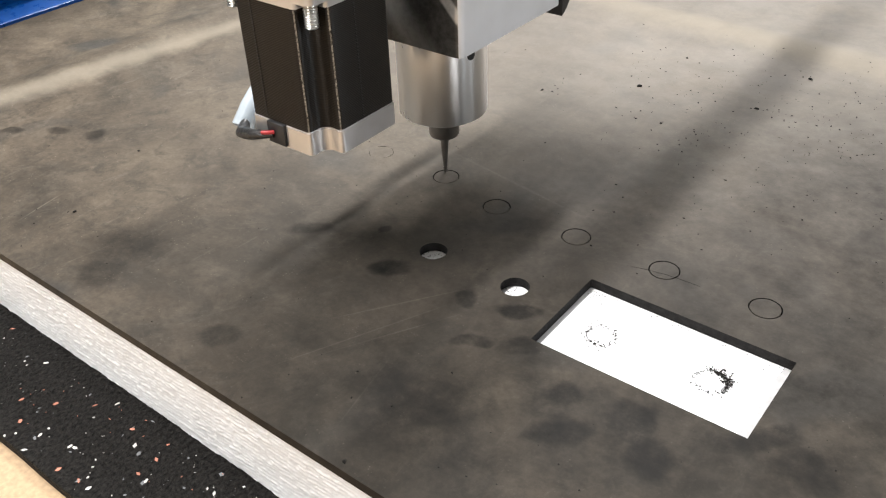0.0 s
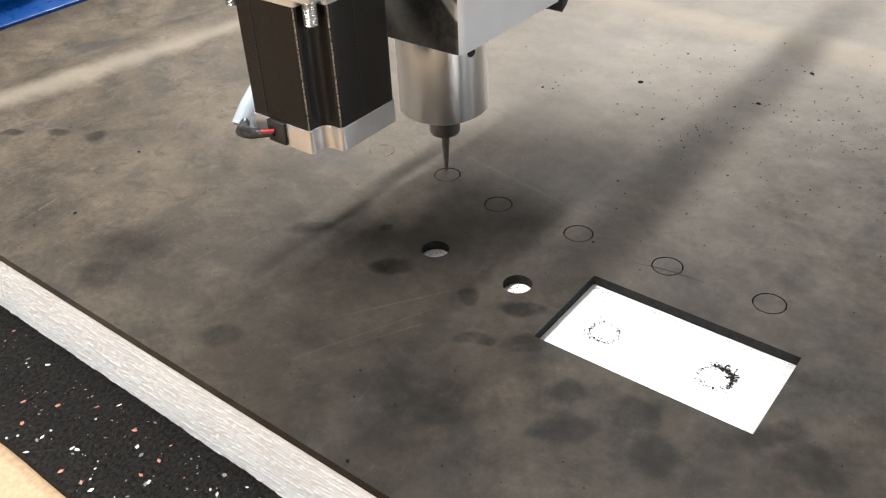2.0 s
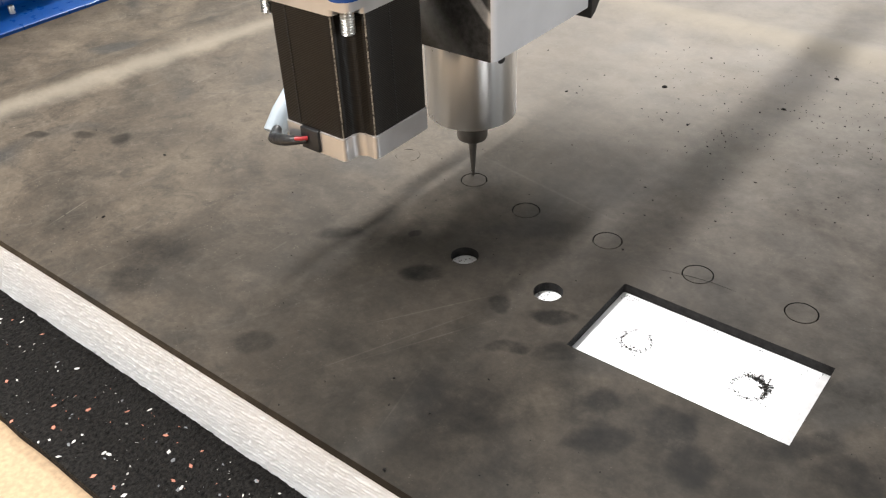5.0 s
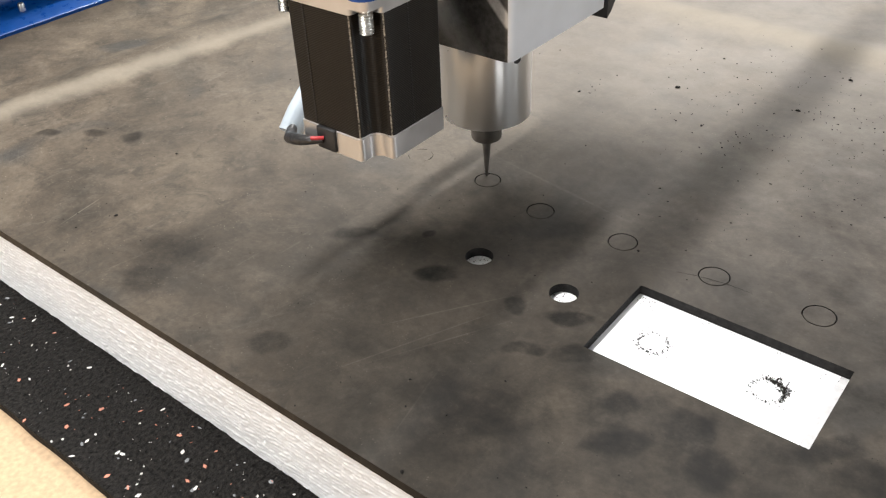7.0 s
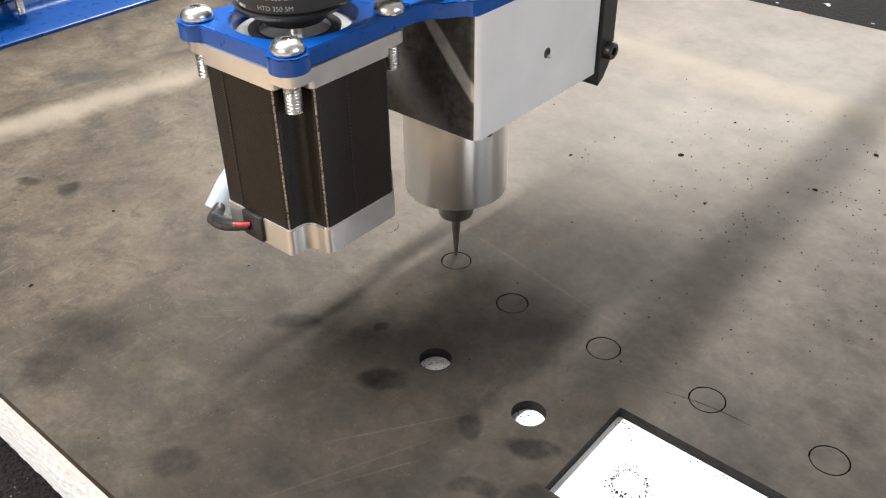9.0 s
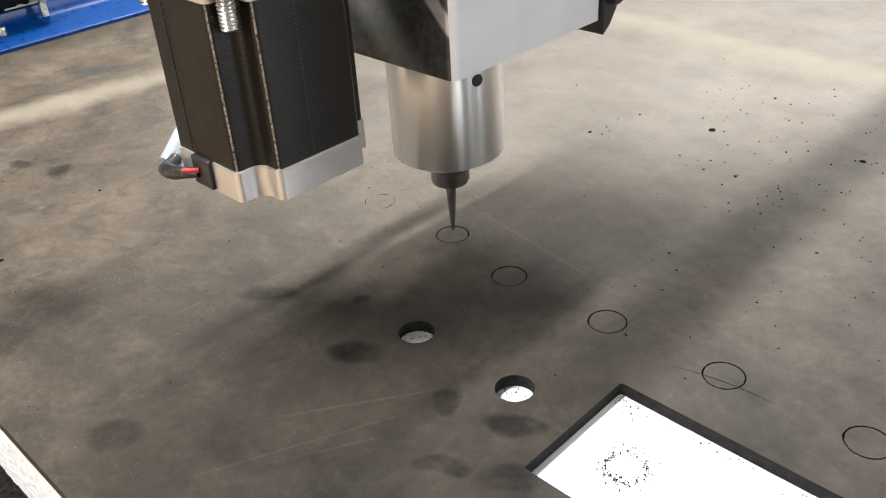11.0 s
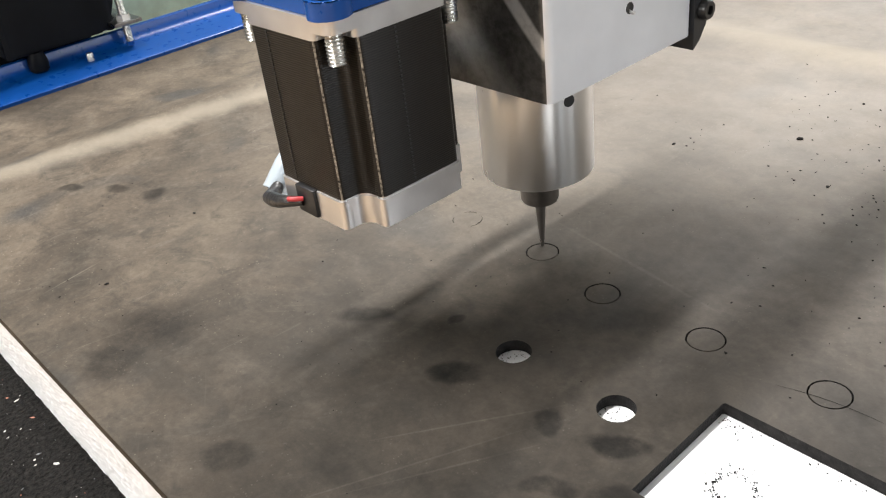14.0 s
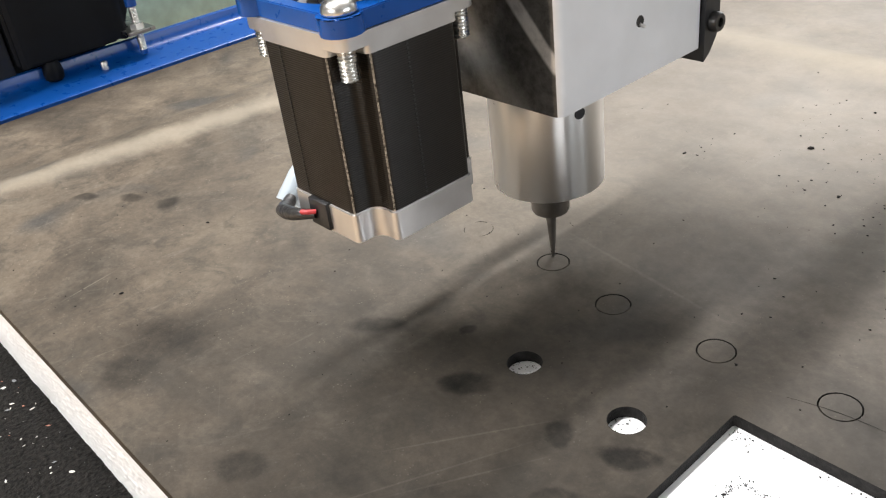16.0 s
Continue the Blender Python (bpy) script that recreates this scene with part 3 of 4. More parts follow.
lathe(bm, [(0.0128, 0.1481), (0.0165, 0.1481), (0.0165, 0.1486), (0.0128, 0.1486), (0.0128, 0.1481)], 48, (MX, MY, 0))
part("dark_ring", bm, BLACK, motor, "dark ring round the pilot boss", smooth=True)
bm = bmesh.new()
lathe(bm, [(0.0, 0.1466), (0.0032, 0.1466), (0.0032, 0.1630), (0.0, 0.1630)], 24, (MX, MY, 0))
part("shaft", bm, NOSE, motor, smooth=True)
# rivets of the laminations: a dotted line down two faces
bm = bmesh.new()
for i in range(34):
    z = 0.0845 + i * 0.00160
    box(bm, MX - 0.0086, MX - 0.0077, MY - HALF + 0.0001, MY - HALF + 0.0005, z, z + 0.0008)
    box(bm, MX + HALF - 0.0005, MX + HALF - 0.0001, MY - 0.0036, MY - 0.0028, z, z + 0.0007)
tagged(part("weld_dots", bm, BLACK, motor), kind="stuff")


def threaded_bolt(x, y, z0, z1, r):
    bm = bmesh.new()
    prof, z, k = [(0, z0), (r * 0.75, z0), (r, z0 + 0.0006)], z0 + 0.0006, 0
    while z < z1 - 0.0004:
        z += 0.0006
        k += 1
        prof.append((r if k % 2 == 0 else r * 0.82, z))
    prof += [(r, z1), (0, z1)]
    return lathe(bm, prof, 18, (x, y, 0))


def pan_head(bm, x, y, z, r, h):
    """A domed cross-recessed screw head."""
    lathe(bm, [(0, z), (r * 0.96, z), (r, z + h * 0.15), (r * 0.97, z + h * 0.45), (r * 0.82, z + h * 0.78), (r * 0.55, z + h * 0.95), (r * 0.34, z + h)] + [(r * 0.30, z + h * 0.72), (0, z + h * 0.60)], 28, (x, y, 0))
    return bm


BOLTS = [(MX + sx * 0.0236, MY + sy * 0.0236) for sx, sy in ((1, -1), (-1, -1), (1, 1), (-1, 1))]
for x, y in BOLTS:
    part("motor_bolt", threaded_bolt(x, y, 0.1310, 0.1525, 0.0031), ZINC, head, "zinc-plated threaded bolt", smooth=True)
    bm = bmesh.new()
    pan_head(bm, x, y, 0.1527, 0.0057, 0.0042)
    screw = part("screw_head", bm, ZINC, head, "domed zinc-plated screw head", smooth=True)
    # shade of the cross recess drawn as a darker steel cross
    bm = bmesh.new()
    for a in (0.5 + 40 * x, 0.5 + 40 * x + math.pi / 2):
        vs = [bm.verts.new((x + u * math.cos(a) - v * math.sin(a), y + u * math.sin(a) + v * math.cos(a), 0.1527 + 0.0042 + w)) for u, v, w in ((-0.0030, -0.0006, -0.0005), (0.0030, -0.0006, -0.0005), (0.0030, 0.0006, -0.0005), (-0.0030, 0.0006, -0.0005), (-0.0012, -0.0006, 0.0001), (0.0012, -0.0006, 0.0001), (0.0012, 0.0006, 0.0001), (-0.0012, 0.0006, 0.0001))]
        bm.faces.new(vs[4:])
        bm.faces.new((vs[0], vs[4], vs[7], vs[3]))
        bm.faces.new((vs[5], vs[1], vs[2], vs[6]))
    part("dark_cross", bm, STEEL, screw)

# blue mounting plate over motor and block
PZ0, PZ1 = 0.1464, 0.1524
bm = bmesh.new()
E, C, RE = 0.0272, 0.0236, 0.0070                     # half width, screw centres, radius of the ears
sw = math.degrees(math.acos((E - C) / RE))


def ear(sx, sy, a0, a1, n=10):
    return [(MX + sx * C + RE * math.cos(radians(a0 + (a1 - a0) * i / n)), MY + sy * C + RE * math.sin(radians(a0 + (a1 - a0) * i / n))) for i in range(n + 1)]


out = ear(-1, -1, 180 - sw, 270 + sw) + ear(1, -1, -90 - sw, sw)
right = [(MX + E, MY + 0.0300), (MX + E + 0.0006, MY + 0.0350), (MX + E + 0.0026, MY + 0.0395), (MX + E + 0.0060, MY + 0.0430), (0.0352, -0.0362), (0.0376, -0.0352), (0.0388, -0.0330), (0.0388, 0.0520)]
out += right + [(2 * 0.0 - x, y) for x, y in reversed(right)]
well = ring(MX, MY, 0.0225, 40)
slots = []
for sx in (1, -1):
    x = MX + sx * 0.0236
    slots.append([(x + 0.0027 * math.cos(t), MY + 0.0310 + 0.0027 * math.sin(t)) for t in [math.pi * i / 6 for i in range(7)]] + [(x - 0.0027 * math.cos(t), MY + 0.0262 - 0.0027 * math.sin(t)) for t in [math.pi * i / 6 for i in range(7)]])
bevelled_prism(bm, out, PZ0, PZ1, [well, *slots], 0.0004)
part("mounting_plate", bm, BLUE, head, "glossy blue powder-coated mounting plate", smooth=True)

# pulley and toothed belt
bm = bmesh.new()
PU = 0.1545
lathe(bm, [(0.0032, PU - 0.003), (0.0110, PU - 0.003), (0.0130, PU - 0.001), (0.0198, PU + 0.0030), (0.0204, PU + 0.0042), (0.0180, PU + 0.0046), (0.0175, PU + 0.0200), (0.0204, PU + 0.0205), (0.0204, PU + 0.0215), (0.0032, PU + 0.0215)], 56, (MX, MY, 0))
part("motor_pulley", bm, BLACK, head, "black toothed pulley", smooth=True)
bm = bmesh.new()
lathe(bm, [(0.004, 0.1535), (0.0282, 0.1535), (0.0287, 0.1560), (0.0254, 0.1575), (0.0254, 0.1745), (0.0287, 0.1750), (0.0282, 0.1760), (0.004, 0.1760)], 56)
part("spindle_pulley", bm, BLACK, head, "black toothed pulley", smooth=True)
BR, SR, BZ0, BZ1 = 0.0193, 0.0270, 0.1596, 0.1740
D = math.hypot(MX, MY)
tilt = math.asin((SR - BR) / D)
base = math.atan2(-MY, -MX)                           # from the motor towards the spindle
loop = []
for i in range(29):
    a = base + math.pi / 2 + tilt + (math.pi - 2 * tilt) * i / 28
    loop.append((MX + BR * math.cos(a), MY + BR * math.sin(a)))
for i in range(29):
    a = base - math.pi / 2 - tilt + (math.pi + 2 * tilt) * i / 28
    loop.append((SR * math.cos(a), SR * math.sin(a)))
bm = bmesh.new()
ins = []
for x, y in loop:
    f = (y - MY) / (-MY)
    cx, cy = (MX, MY) if f < 0.5 else (0, 0)
    d = Vector((x - cx, y - cy)).normalized() * 0.0016
    ins.append((x - d.x, y - d.y))
prism(bm, loop, BZ0, BZ1, [ins])
belt = part("toothed_belt", bm, BELT, head, "black toothed belt printed in white", smooth=True)


def belt_text(body, height, start, z):
    """Letters laid round the belt where it wraps the motor pulley; start: angle of the first letter."""
    cu = bpy.data.curves.new("belt_print", "FONT")
    cu.body, cu.size = body, height
    tmp = new("belt_print_tmp", cu)
    dg = bpy.context.evaluated_depsgraph_get()
    me = bpy.data.meshes.new_from_object(tmp.evaluated_get(dg))
    bpy.data.objects.remove(tmp)
    for v in me.vertices:
        a = start + v.co.x / BR
        r = BR + 0.00015
        v.co = (MX + r * math.cos(a), MY + r * math.sin(a), z + v.co.y)
    me.materials.append(INK)
    ob = new("belt_print", me)
    ob.parent = belt


for k in range(4):
    belt_text("HTD 350 5M", 0.0023, radians(-76), BZ0 + 0.0010 + 0.0036 * k)
    bm = bmesh.new()
    for j, (a0, a1) in enumerate(((-104, -92), (-122, -107), (-140, -126))):
        n = 6
        for i in range(n):
            q = [(radians(a0 + (a1 - a0) * (i + e) / n)) for e in (0, 0.8)]
            r = BR + 0.00015
            z = BZ0 + 0.0006 + 0.0036 * k + (0.0006 if j == 1 else 0)
            vs = [bm.verts.new((MX + r * math.cos(a), MY + r * math.sin(a), zz)) for a, zz in ((q[0], z), (q[1], z), (q[1], z + 0.0011), (q[0], z + 0.0011))]
            bm.faces.new(vs)
    part("belt_bars", bm, INK, belt)

# standoff on the plate's corner
bm = bmesh.new()
lathe(bm, [(0, PZ1), (0.0076, PZ1), (0.0076, PZ1 + 0.0010), (0.0060, PZ1 + 0.0011), (0.0060, 0.205), (0.0056, 0.2055), (0, 0.2055)], 32, (0.0300, -0.0260, 0))
part("standoff", bm, CAST, head, "round aluminium standoff with washer", smooth=True)

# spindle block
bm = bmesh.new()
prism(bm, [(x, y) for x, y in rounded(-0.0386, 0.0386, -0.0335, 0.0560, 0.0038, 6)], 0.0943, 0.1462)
# front face takes the darker metal with the painted reflections
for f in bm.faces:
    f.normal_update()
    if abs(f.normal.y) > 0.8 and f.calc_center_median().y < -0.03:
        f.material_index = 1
block = part("spindle_block", bm, [BLOCK, FLYCUT_SHEEN], head, "milled aluminium block with a scuffed side and reflections painted on its front", smooth=True)
# side hole drawn as a black disc on the face, not bored
bm = bmesh.new()
m4 = Matrix.Translation((0.0386, 0.0135, 0.1172)) @ Matrix.Rotation(radians(90), 4, "Y")
lathe(bm, [(0.0, 0.00012), (0.0019, 0.00012), (0.0021, 0.0002), (0.0024, -0.0001)], 20)
bmesh.ops.transform(bm, matrix=m4, verts=bm.verts)
part("side_hole_disc", bm, BLACK, block, smooth=True)
bm = bmesh.new()
pipe(bm, [(0.0387, 0.0130, 0.1163), (0.0391, 0.0148, 0.1150), (0.0388, 0.0160, 0.1146)], 0.0006, 8)
part("swarf_chip", bm, NOSE, block)
# turned nose, collet and tool
bm = bmesh.new()
lathe(bm, [(0, 0.0950), (0.0243, 0.0950), (0.0243, 0.0458), (0.0241, 0.0454), (0.0192, 0.0424), (0.0120, 0.0416), (0, 0.0416)], 96)
nose = part("spindle_nose", bm, NOSE, head, "bright turned steel spindle nose", smooth=True)
# shaded inside of the set-screw hole, drawn as a dark disc
bm = bmesh.new()
a = radians(-13)
mh = Matrix.Rotation(a, 4, "Z") @ Matrix.Translation((0.0243, 0, 0.0830)) @ Matrix.Rotation(radians(90), 4, "Y")
lathe(bm, [(0, 0.00022), (0.0021, 0.00018), (0.0022, 0.00026), (0.0026, -0.0001)], 24)
bmesh.ops.transform(bm, matrix=mh, verts=bm.verts)
part("set_screw_hole_disc", bm, BLACK, nose, smooth=True)
bm = bmesh.new()
lathe(bm, [(0, 0.0420), (0.0086, 0.0420), (0.0086, 0.0300), (0.0080, 0.0288), (0.0040, 0.0284), (0, 0.0284)], 32)
part("collet", bm, STEEL, head, "dark steel collet", smooth=True)
bm = bmesh.new()
lathe(bm, [(0, 0.0290), (0.0026, 0.0290), (0.0024, 0.0250), (0.0015, 0.0120), (0.0007, 0.0030), (0.0003, 0.0), (0, 0.0)], 20)
part("engraving_tool", bm, STEEL, head, "tapered steel cutting tool", smooth=True)

# connector, wires and milky sleeve on the motor's lower edge
FY = MY - HALF
bm = bmesh.new()
box(bm, MX - 0.0075, MX + 0.0035, FY - 0.0015, FY + 0.0010, 0.0726, 0.0832, 0.0005)
plug = part("wire_socket", bm, BLACK, motor, "black plastic wire outlet", smooth=True)
# hidden run beside the block is added to cast a strip of shadow
bm = bmesh.new()
wy = FY - 0.0045
pipe(bm, [(MX - 0.0040, FY - 0.0015, 0.0772), (MX - 0.0085, wy, 0.0770), (MX - 0.0140, wy - 0.0006, 0.0756), (MX - 0.0190, wy - 0.0002, 0.0744), (MX - 0.0245, wy + 0.0012, 0.0728), (-0.0322, -0.1112, 0.0716), (-0.0362, -0.1040, 0.0745), (-0.0372, -0.0925, 0.0825), (-0.0420, -0.0660, 0.0910), (-0.0490, -0.0480, 0.0935), (-0.0510, -0.0300, 0.0950), (-0.0480, -0.0050, 0.0980), (-0.0450, 0.0180, 0.1075), (-0.0445, 0.0300, 0.1295)], [0.0017, 0.0021, 0.0026, 0.0028, 0.0027, 0.0026, 0.0024, 0.0024] + [0.0036] * 6, 14)
part("sleeved_cable", bm, TAPE, motor, "black sleeved cable", smooth=True)
bm = bmesh.new()
pipe(bm, [(MX - 0.0030, FY - 0.0018, 0.0786), (MX - 0.0050, wy - 0.0002, 0.0790), (MX - 0.0072, wy - 0.0008, 0.0787)], 0.0009, 10)
part("red_wire", bm, RED, motor, "short red wire", smooth=True)
bm = bmesh.new()
ts = [Vector(p) for p in ((-0.0358, -0.1090, 0.0690), (-0.0366, -0.1015, 0.0765), (-0.0372, -0.0925, 0.0830), (-0.0378, -0.0825, 0.0885), (-0.0420, -0.0660, 0.0915), (-0.0490, -0.0480, 0.0940), (-0.0510, -0.0300, 0.0955), (-0.0480, -0.0050, 0.0985), (-0.0450, 0.0180, 0.1080), (-0.0445, 0.0300, 0.1300))]
pipe(bm, ts, [0.0058, 0.0055] + [0.0054] * 8, 24, False)
pipe(bm, ts, [0.0052, 0.0049] + [0.0048] * 8, 24, False)
part("milky_sleeve", bm, TUBE, motor, "milky translucent plastic sleeve", smooth=True)

# black carriage plate behind the block
bm = bmesh.new()
side = [(0.0562, 0.0875), (0.0605, 0.0905), (0.0650, 0.0965), (0.0668, 0.1010), (0.0668, 0.3000), (0.0562, 0.3000)]
a = [bm.verts.new((0.0394, y, z)) for y, z in side]
b = [bm.verts.new((-0.0080, y, z)) for y, z in side]
bm.faces.new(a)
bm.faces.new(list(reversed(b)))
for i in range(6):
    bm.faces.new((a[i], a[(i + 1) % 6], b[(i + 1) % 6], b[i]))
# unseen arm above the head, put there to cast the shadow band
bm2 = bmesh.new()
box(bm2, -0.0090, 0.0130, -0.0600, 0.27, 0.2750, 0.2960, 0.0015)
part("shadow_arm", bm2, BLACK, head, "black square arm out of view, placed to cast a shadow band")
carriage = part("carriage_plate", bm, BLACK, head, "black carriage plate")
bm = bmesh.new()
m5 = Matrix.Translation((0.0392, 0.0620, 0.1035)) @ Matrix.Rotation(radians(90), 4, "Y")
lathe(bm, [(0, 0.0), (0.0042, 0.0), (0.0042, 0.0030), (0.0036, 0.0038), (0.0020, 0.0038), (0.0018, 0.0022), (0, 0.0022)], 24)
bmesh.ops.transform(bm, matrix=m5, verts=bm.verts)
part("plate_screw", bm, mat("black_oxide_steel", (0.06, 0.06, 0.06), 0.3, 0.8), carriage, "black oxide socket screw", smooth=True)


# ---- blue side beam with motor ----
def side_beam():
    beam = tagged(new("side_beam"), "glossy blue steel side beam lying along the sheet's edge", "beam")
    bm = bmesh.new()
    prof = [(-0.5665, -0.0040), (-0.5660, 0.0008), (-0.5675, 0.0018), (-0.6080, 0.0036), (-0.6130, 0.0056), (-0.6150, 0.0090), (-0.6160, 0.0140), (-0.6180, 0.0150), (-0.6230, 0.0140), (-0.6230, -0.0040)]
    ys = np.linspace(-0.45, 0.80, 26)
    rings = [[bm.verts.new((x, y, z)) for x, z in prof] for y in ys]
    for a, b in zip(rings, rings[1:]):
        for i in range(len(prof)):
            j = (i + 1) % len(prof)
            bm.faces.new((a[i], a[j], b[j], b[i]))
    bm.faces.new(rings[0])
    bm.faces.new(list(reversed(rings[-1])))
    part("beam_profile", bm, BLUE, beam, smooth=True)
    bm = bmesh.new()
    lathe(bm, [(0, 0.0030), (0.0028, 0.0030), (0.0028, 0.0090), (0.0024, 0.0096), (0, 0.0096)], 16, (-0.598, 0.0310, 0))
    part("short_pin", bm, ZINC, beam, "short zinc-plated pin", smooth=True)
    return beam


side_beam()
housing = thing("motor_housing", "charcoal motor housing above the blue beam", "motor housing", (-0.604, 0.0, 0.0))
# body and side cover carried on beyond view, to shade the beam
bm = bmesh.new()
prism(bm, [(0.0, -0.022), (0.0, 0.055), (-0.004, 0.063), (-0.10, 0.068), (-0.10, -0.030), (-0.006, -0.030)], 0.0195, 0.620)
bmesh.ops.bevel(bm, geom=[e for e in bm.edges if e.calc_length() > 0.03], offset=0.0025, segments=2, affect="EDGES")
part("housing_body", bm, CHAR, housing, smooth=True)
bm = bmesh.new()
box(bm, -0.100, -0.013, -0.300, -0.031, 0.0130, 0.620, 0.002)
part("side_cover", bm, BLACK, housing, smooth=True)
bm = bmesh.new()
slant = [(0.060, 0.020), (0.069, 0.022), (0.104, 0.100), (0.104, 0.320), (0.060, 0.320)]
a = [bm.verts.new((-0.026, y, z)) for y, z in slant]
b = [bm.verts.new((-0.060, y, z)) for y, z in slant]
bm.faces.new(a)
bm.faces.new(list(reversed(b)))
for i in range(5):
    bm.faces.new((a[i], a[(i + 1) % 5], b[(i + 1) % 5], b[i]))
part("slanted_bracket", bm, CHAR, housing)
bm = bmesh.new()
lathe(bm, [(0, 0.0032), (0.0050, 0.0034), (0.0074, 0.0055), (0.0080, 0.0100), (0.0074, 0.0150), (0.0060, 0.0198), (0, 0.0198)], 28, (-0.006, -0.006, 0))
part("rubber_foot", bm, CHAR, housing, smooth=True)
# added dark filler that hides the gap under the housing
bm = bmesh.new()
box(bm, -0.100, -0.024, -0.082, 0.048, 0.0045, 0.0198, 0.001)
part("gap_filler", bm, CHAR, housing)
rod = thing("hanging_bolt", "threaded bolt with blue end hanging from a clamped washer plate", "bolt", (-0.600, 0.068, 0.0))
part("threaded_rod", threaded_bolt(0, 0, 0.0075, 0.085, 0.0032), ZINC, rod, smooth=True)
bm = bmesh.new()
lathe(bm, [(0, 0.0050), (0.0030, 0.0050), (0.0034, 0.0085), (0, 0.0085)], 16)
part("blue_tip", bm, BLUE, rod, "blue painted end", smooth=True)
bm = bmesh.new()
box(bm, -0.05, 0.008, -0.012, 0.012, 0.0232, 0.0262, 0.0006)
part("washer_plate", bm, STEEL, rod)
bm = bmesh.new()
bmesh.ops.create_cone(bm, segments=6, radius1=0.0062, radius2=0.0058, depth=0.005, cap_ends=True, matrix=Matrix.Translation((0, 0, 0.0287)))
part("hex_nut", bm, ZINC, rod, "zinc hex nut")
bm = bmesh.new()
lathe(bm, [(0.0032, 0.045), (0.0046, 0.045), (0.0046, 0.085), (0.0032, 0.085)], 16)
part("blue_sleeve", bm, BLUE, rod, "blue sleeve", smooth=True)

# ---- room ----
def wall(name, x0, x1, y0, y1, z0, z1, material, label):
    bm = bmesh.new()
    box(bm, x0, x1, y0, y1, z0, z1)
    return tagged(part(name, bm, material), label, "room", kind="structure")


FLOOR = mat("concrete_floor", (0.30, 0.29, 0.27), 0.7, 0, 3, 0.12)
wall("floor", -3.2, 4.0, -3.2, 4.2, -0.95, -0.90, FLOOR, "grey concrete workshop floor")
wall("ceiling", -3.2, 4.0, -3.2, 4.2, 2.20, 2.30, WALL, "pale plaster ceiling")
wall("wall_north", -3.2, 4.0, 4.2, 4.3, -0.90, 2.20, WALL, "pale plaster wall")
wall("wall_south", -3.2, 4.0, -3.3, -3.2, -0.90, 2.20, mat("beige_wall_paint", (0.48, 0.45, 0.42), 0.8, 0, 4, 0.1), "beige painted wall")
wall("wall_east", 4.0, 4.1, -3.3, 4.3, -0.90, 2.20, WALL, "pale plaster wall")
wall("wall_west", -3.3, -3.2, -3.3, 4.3, -0.90, 2.20, WALL, "pale plaster wall")
panel = tagged(new("green_panel"), "pale green painted panel behind the blue beam", "panel")
bm = bmesh.new()
box(bm, -0.80, -0.78, -0.6, 1.0, -0.05, 0.35, 0.002)
part("panel_body", bm, GREEN, panel)
table = tagged(new("table_frame"), "dark steel table frame under the fibreboard", "table frame")
for x, y in ((-0.92, -0.67), (1.12, -0.67), (-0.92, 1.32), (1.12, 1.32)):
    bm = bmesh.new()
    box(bm, x - 0.03, x + 0.03, y - 0.03, y + 0.03, -0.90, MZ - 0.0266, 0.003)
    part("leg", bm, CHAR, table)


# ---- crumbs and marks ----
def lump(bm, x, y, z, r, rnd, stretch=1.0, turn=0.0):
    g = bmesh.ops.create_icosphere(bm, subdivisions=1, radius=1.0)
    c, s = math.cos(turn), math.sin(turn)
    for v in g["verts"]:
        k = rnd.uniform(0.7, 1.2)
        u, w, h = v.co.x * r * stretch * k, v.co.y * r * k, v.co.z * r * 0.6 * k
        v.co = (x + u * c - w * s, y + u * s + w * c, z + h + r * 0.45)


CRUMB = mat("black_rubber_crumb_loose", (0.012, 0.011, 0.010), 0.75, 0, 500, 0.3, spec=0.12)
rnd = random.Random(11)
crumbs = tagged(new("rubber_crumbs"), "loose black rubber crumbs scattered over the rubber sheet", "crumbs", kind="stuff")
bm = bmesh.new()
BIG = [(-0.0819, 0.2052, 0.0024), (-0.005, 0.2168, 0.0019), (-0.0457, 0.1644, 0.0013), (-0.0616, 0.1619, 0.0009), (-0.0758, 0.2661, 0.0014), (0.0075, 0.2786, 0.0021), (-0.0187, -0.1533, 0.0014),
       (-0.0481, -0.1132, 0.0009), (-0.0149, -0.0903, 0.0007), (-0.2619, -0.1107, 0.0014), (-0.2905, -0.0472, 0.0011), (-0.0144, 0.0246, 0.0011), (-0.1329, 0.164, 0.0012)]
for x, y, r in BIG:
    lump(bm, x, y, 0, r * 0.62, rnd, rnd.uniform(1.1, 2.0), rnd.uniform(0, 6.3))
n = 0
while n < 520:                                           # drift thrown to the far side
    x, y = rnd.gauss(0.03, 0.080), rnd.gauss(0.205, 0.07)
    if y < 0.07 or y > 0.33 or x < -0.20:
        continue
    lump(bm, x, y, bow(x, y), rnd.choice((0.00016, 0.0002, 0.00024, 0.0003, 0.00036, 0.0005)), rnd, rnd.uniform(0.9, 1.8), rnd.uniform(0, 6.3))
    n += 1
for i in range(210):                                     # thin scatter elsewhere
    x, y = rnd.uniform(-0.36, 0.22), rnd.uniform(-0.155, 0.1)
    if -0.005 < x < 0.104 and -0.057 < y < 0.005 or any(math.hypot(x - a, y - b) < 0.009 for a, b in HOLES):
        continue
    lump(bm, x, y, 0, rnd.choice((0.0002, 0.00025, 0.0003, 0.0004)), rnd, rnd.uniform(0.9, 1.8), rnd.uniform(0, 6.3))
tagged(part("crumb", bm, CRUMB, crumbs), kind="stuff")

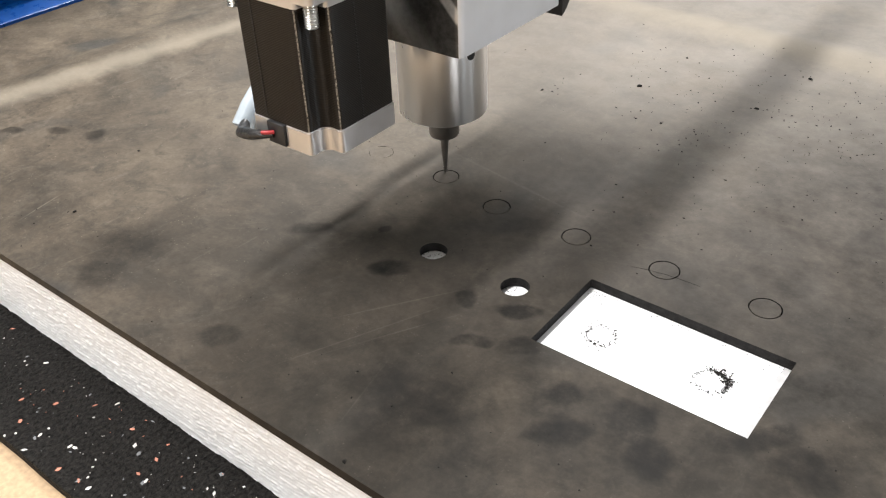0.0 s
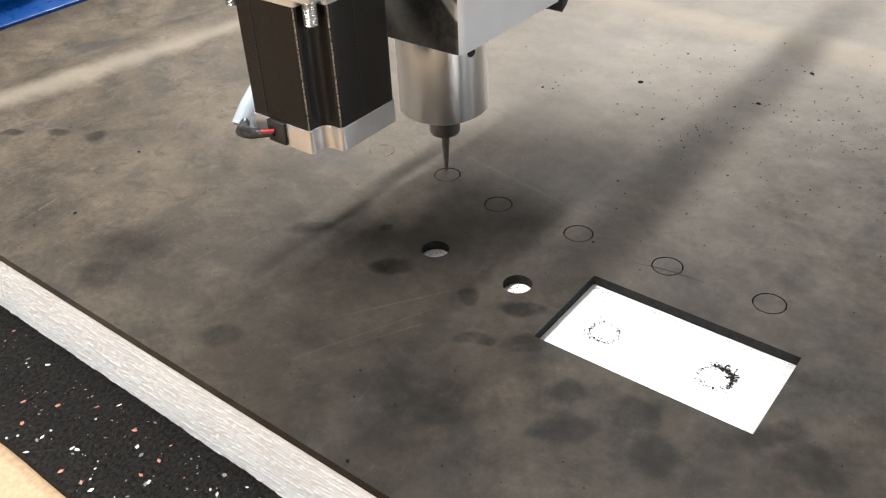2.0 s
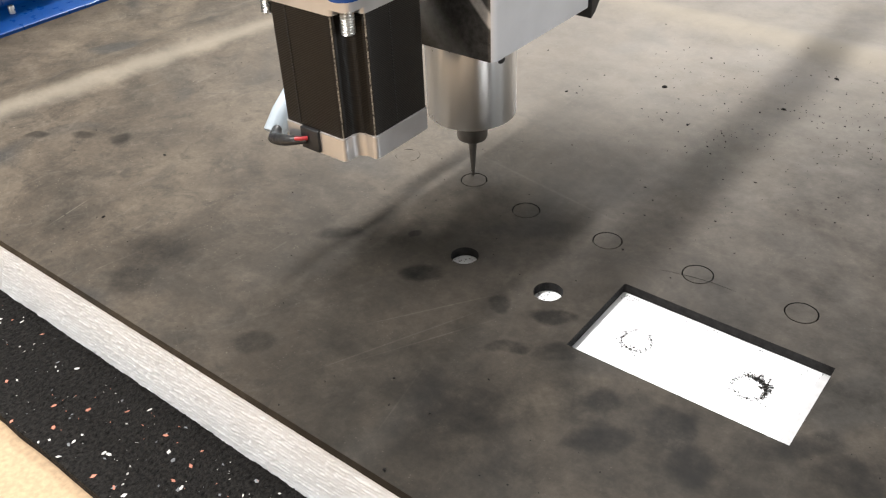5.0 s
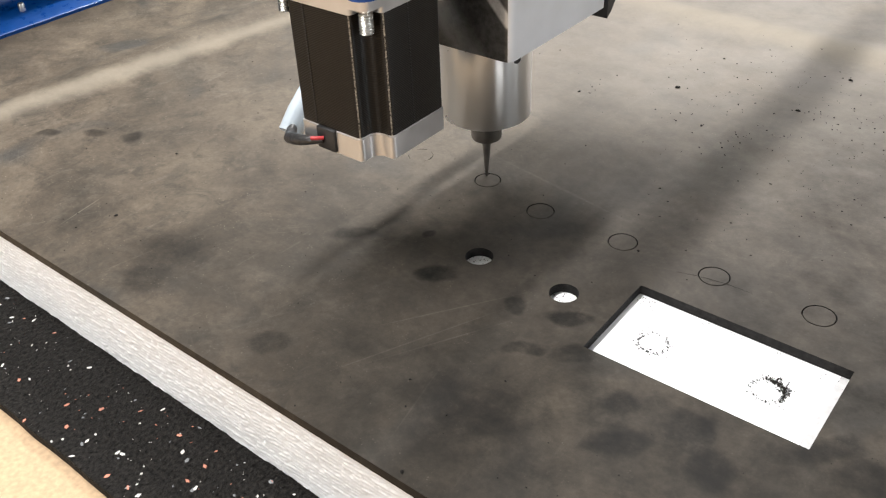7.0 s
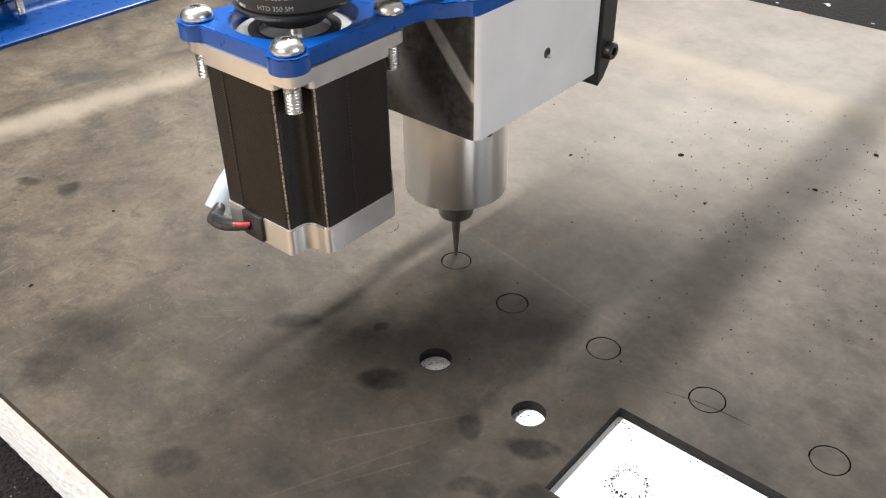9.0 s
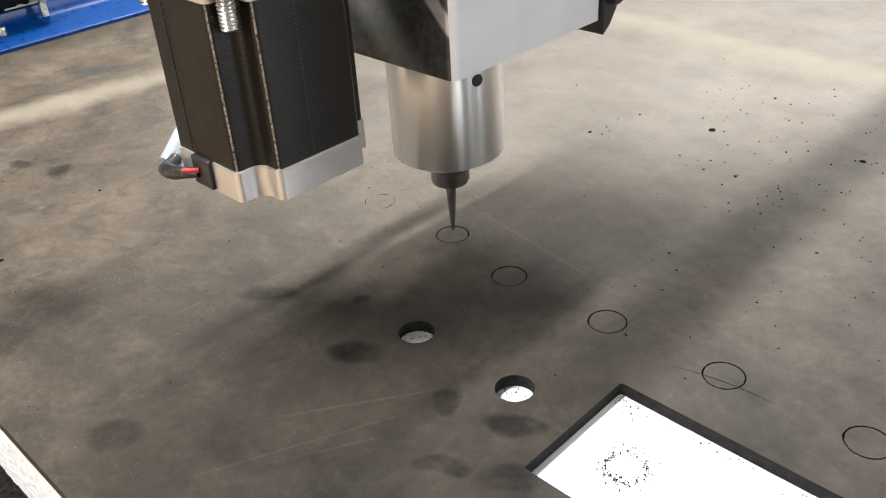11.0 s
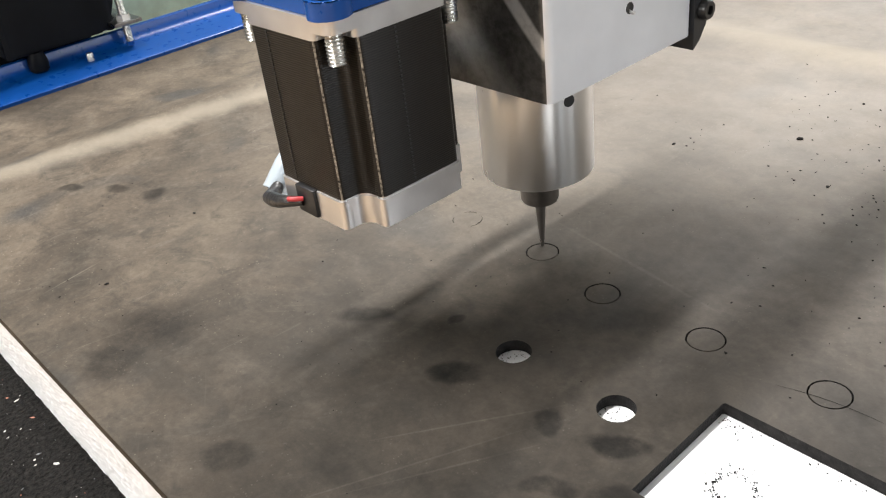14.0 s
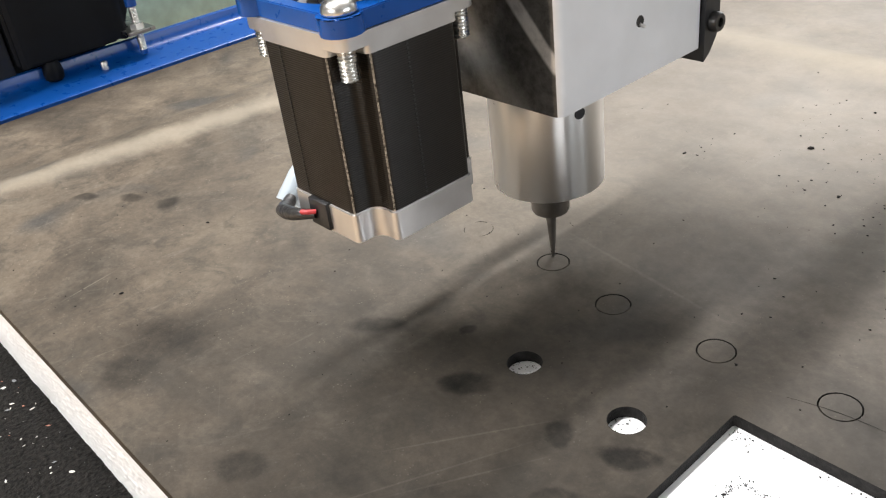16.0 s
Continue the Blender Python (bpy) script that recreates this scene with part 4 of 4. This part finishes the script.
# swarf round the two bored circles in the pocket, and dust along its far edge
swarf = tagged(new("pocket_crumbs"), "black rubber crumbs round bored circles in the white foam pocket", "crumbs", kind="stuff")
bm = bmesh.new()
for k, (cx, cy) in enumerate(((0.0215, -0.0272), (0.0731, -0.0262))):
    for i in range(420 if k else 260):
        a = rnd.uniform(0, 6.283)
        if k and rnd.random() < 0.6:
            a = rnd.gauss(1.0, 0.8)
        r = 0.0068 + rnd.gauss(0, 0.0009) + (rnd.random() < 0.25) * rnd.uniform(-0.001, 0.0045)
        size = rnd.choice((0.00012, 0.00017, 0.00022, 0.00031)) * (1.3 if k and 0 < a < 2.2 else 1.0)
        lump(bm, cx + r * math.cos(a), cy + r * math.sin(a), -THICK, size, rnd, rnd.uniform(0.9, 2), a)
    for i in range(90):                                  # the scored ring
        a = 6.283 * i / 90
        if rnd.random() < 0.75:
            lump(bm, cx + 0.0068 * math.cos(a), cy + 0.0068 * math.sin(a), -THICK - 0.00008, 0.00013, rnd, 1.6, a + 1.57)
for i in range(110):
    x = rnd.uniform(0.001, 0.098)
    lump(bm, min(x, 0.098) if i % 3 else rnd.uniform(0.0008, 0.016), -abs(rnd.gauss(0, 0.0035)) - 0.0006, -THICK, rnd.choice((0.00012, 0.00018, 0.00028)), rnd, 1.3, rnd.uniform(0, 6))
for hx0, hy0 in HOLES:
    for i in range(40):
        a, r = rnd.uniform(0, 6.283), R_HOLE * math.sqrt(rnd.random()) * 0.95
        lump(bm, hx0 + r * math.cos(a), hy0 + r * math.sin(a), -THICK, rnd.choice((0.00015, 0.0002, 0.0003)), rnd, 1.3, a)
tagged(part("pocket_crumb", bm, CRUMB, swarf), kind="stuff")
bm = bmesh.new()
edge = [(0.0945 + rnd.uniform(-0.0004, 0.0004), -0.0005 - 0.0515 * i / 24) for i in range(25)]
left = [bm.verts.new((u, v, -THICK + 0.00012)) for u, v in edge]
rite = [bm.verts.new((0.0988, v, -THICK + 0.00018)) for u, v in edge]
for i in range(24):
    bm.faces.new((left[i], left[i + 1], rite[i + 1], rite[i]))
tagged(part("pale_dust", bm, mat("pale_grey_dust", (0.42, 0.42, 0.425), 0.9, 0, 300, 0.12), swarf, "pale grey dust along the pocket's end"), kind="stuff")

# a dark hair lying across the rings, and a faint scored ring still to be cut
hair = tagged(new("dark_hair"), "thin dark curved thread lying on the rubber sheet", "thread")
bm = bmesh.new()
pts = [(0.0085 + 0.0365 * t, 0.0199 + 0.0118 * t - 0.0070 * t * t, 0.00022) for t in [i / 14 for i in range(15)]]
pipe(bm, pts, [0.00003 + 0.00006 * math.sin(math.pi * i / 14) for i in range(15)], 6)
part("thread", bm, CRUMB, hair, smooth=True)
faint = tagged(new("scored_ring"), "faint scored ring on the rubber sheet", "scored ring")
bm = bmesh.new()
for a0, a1 in ((-40, 75), (95, 150), (200, 250)):
    pts = [(-0.1660 + R_RING * math.cos(radians(a)), 0.0372 + R_RING * math.sin(radians(a)), 0.00003) for a in np.linspace(a0, a1, 14)]
    pipe(bm, pts, [0.00018 * math.sin(math.pi * (i + 0.5) / 14) for i in range(14)], 6)
part("score_line", bm, CRUMB, faint, smooth=True)
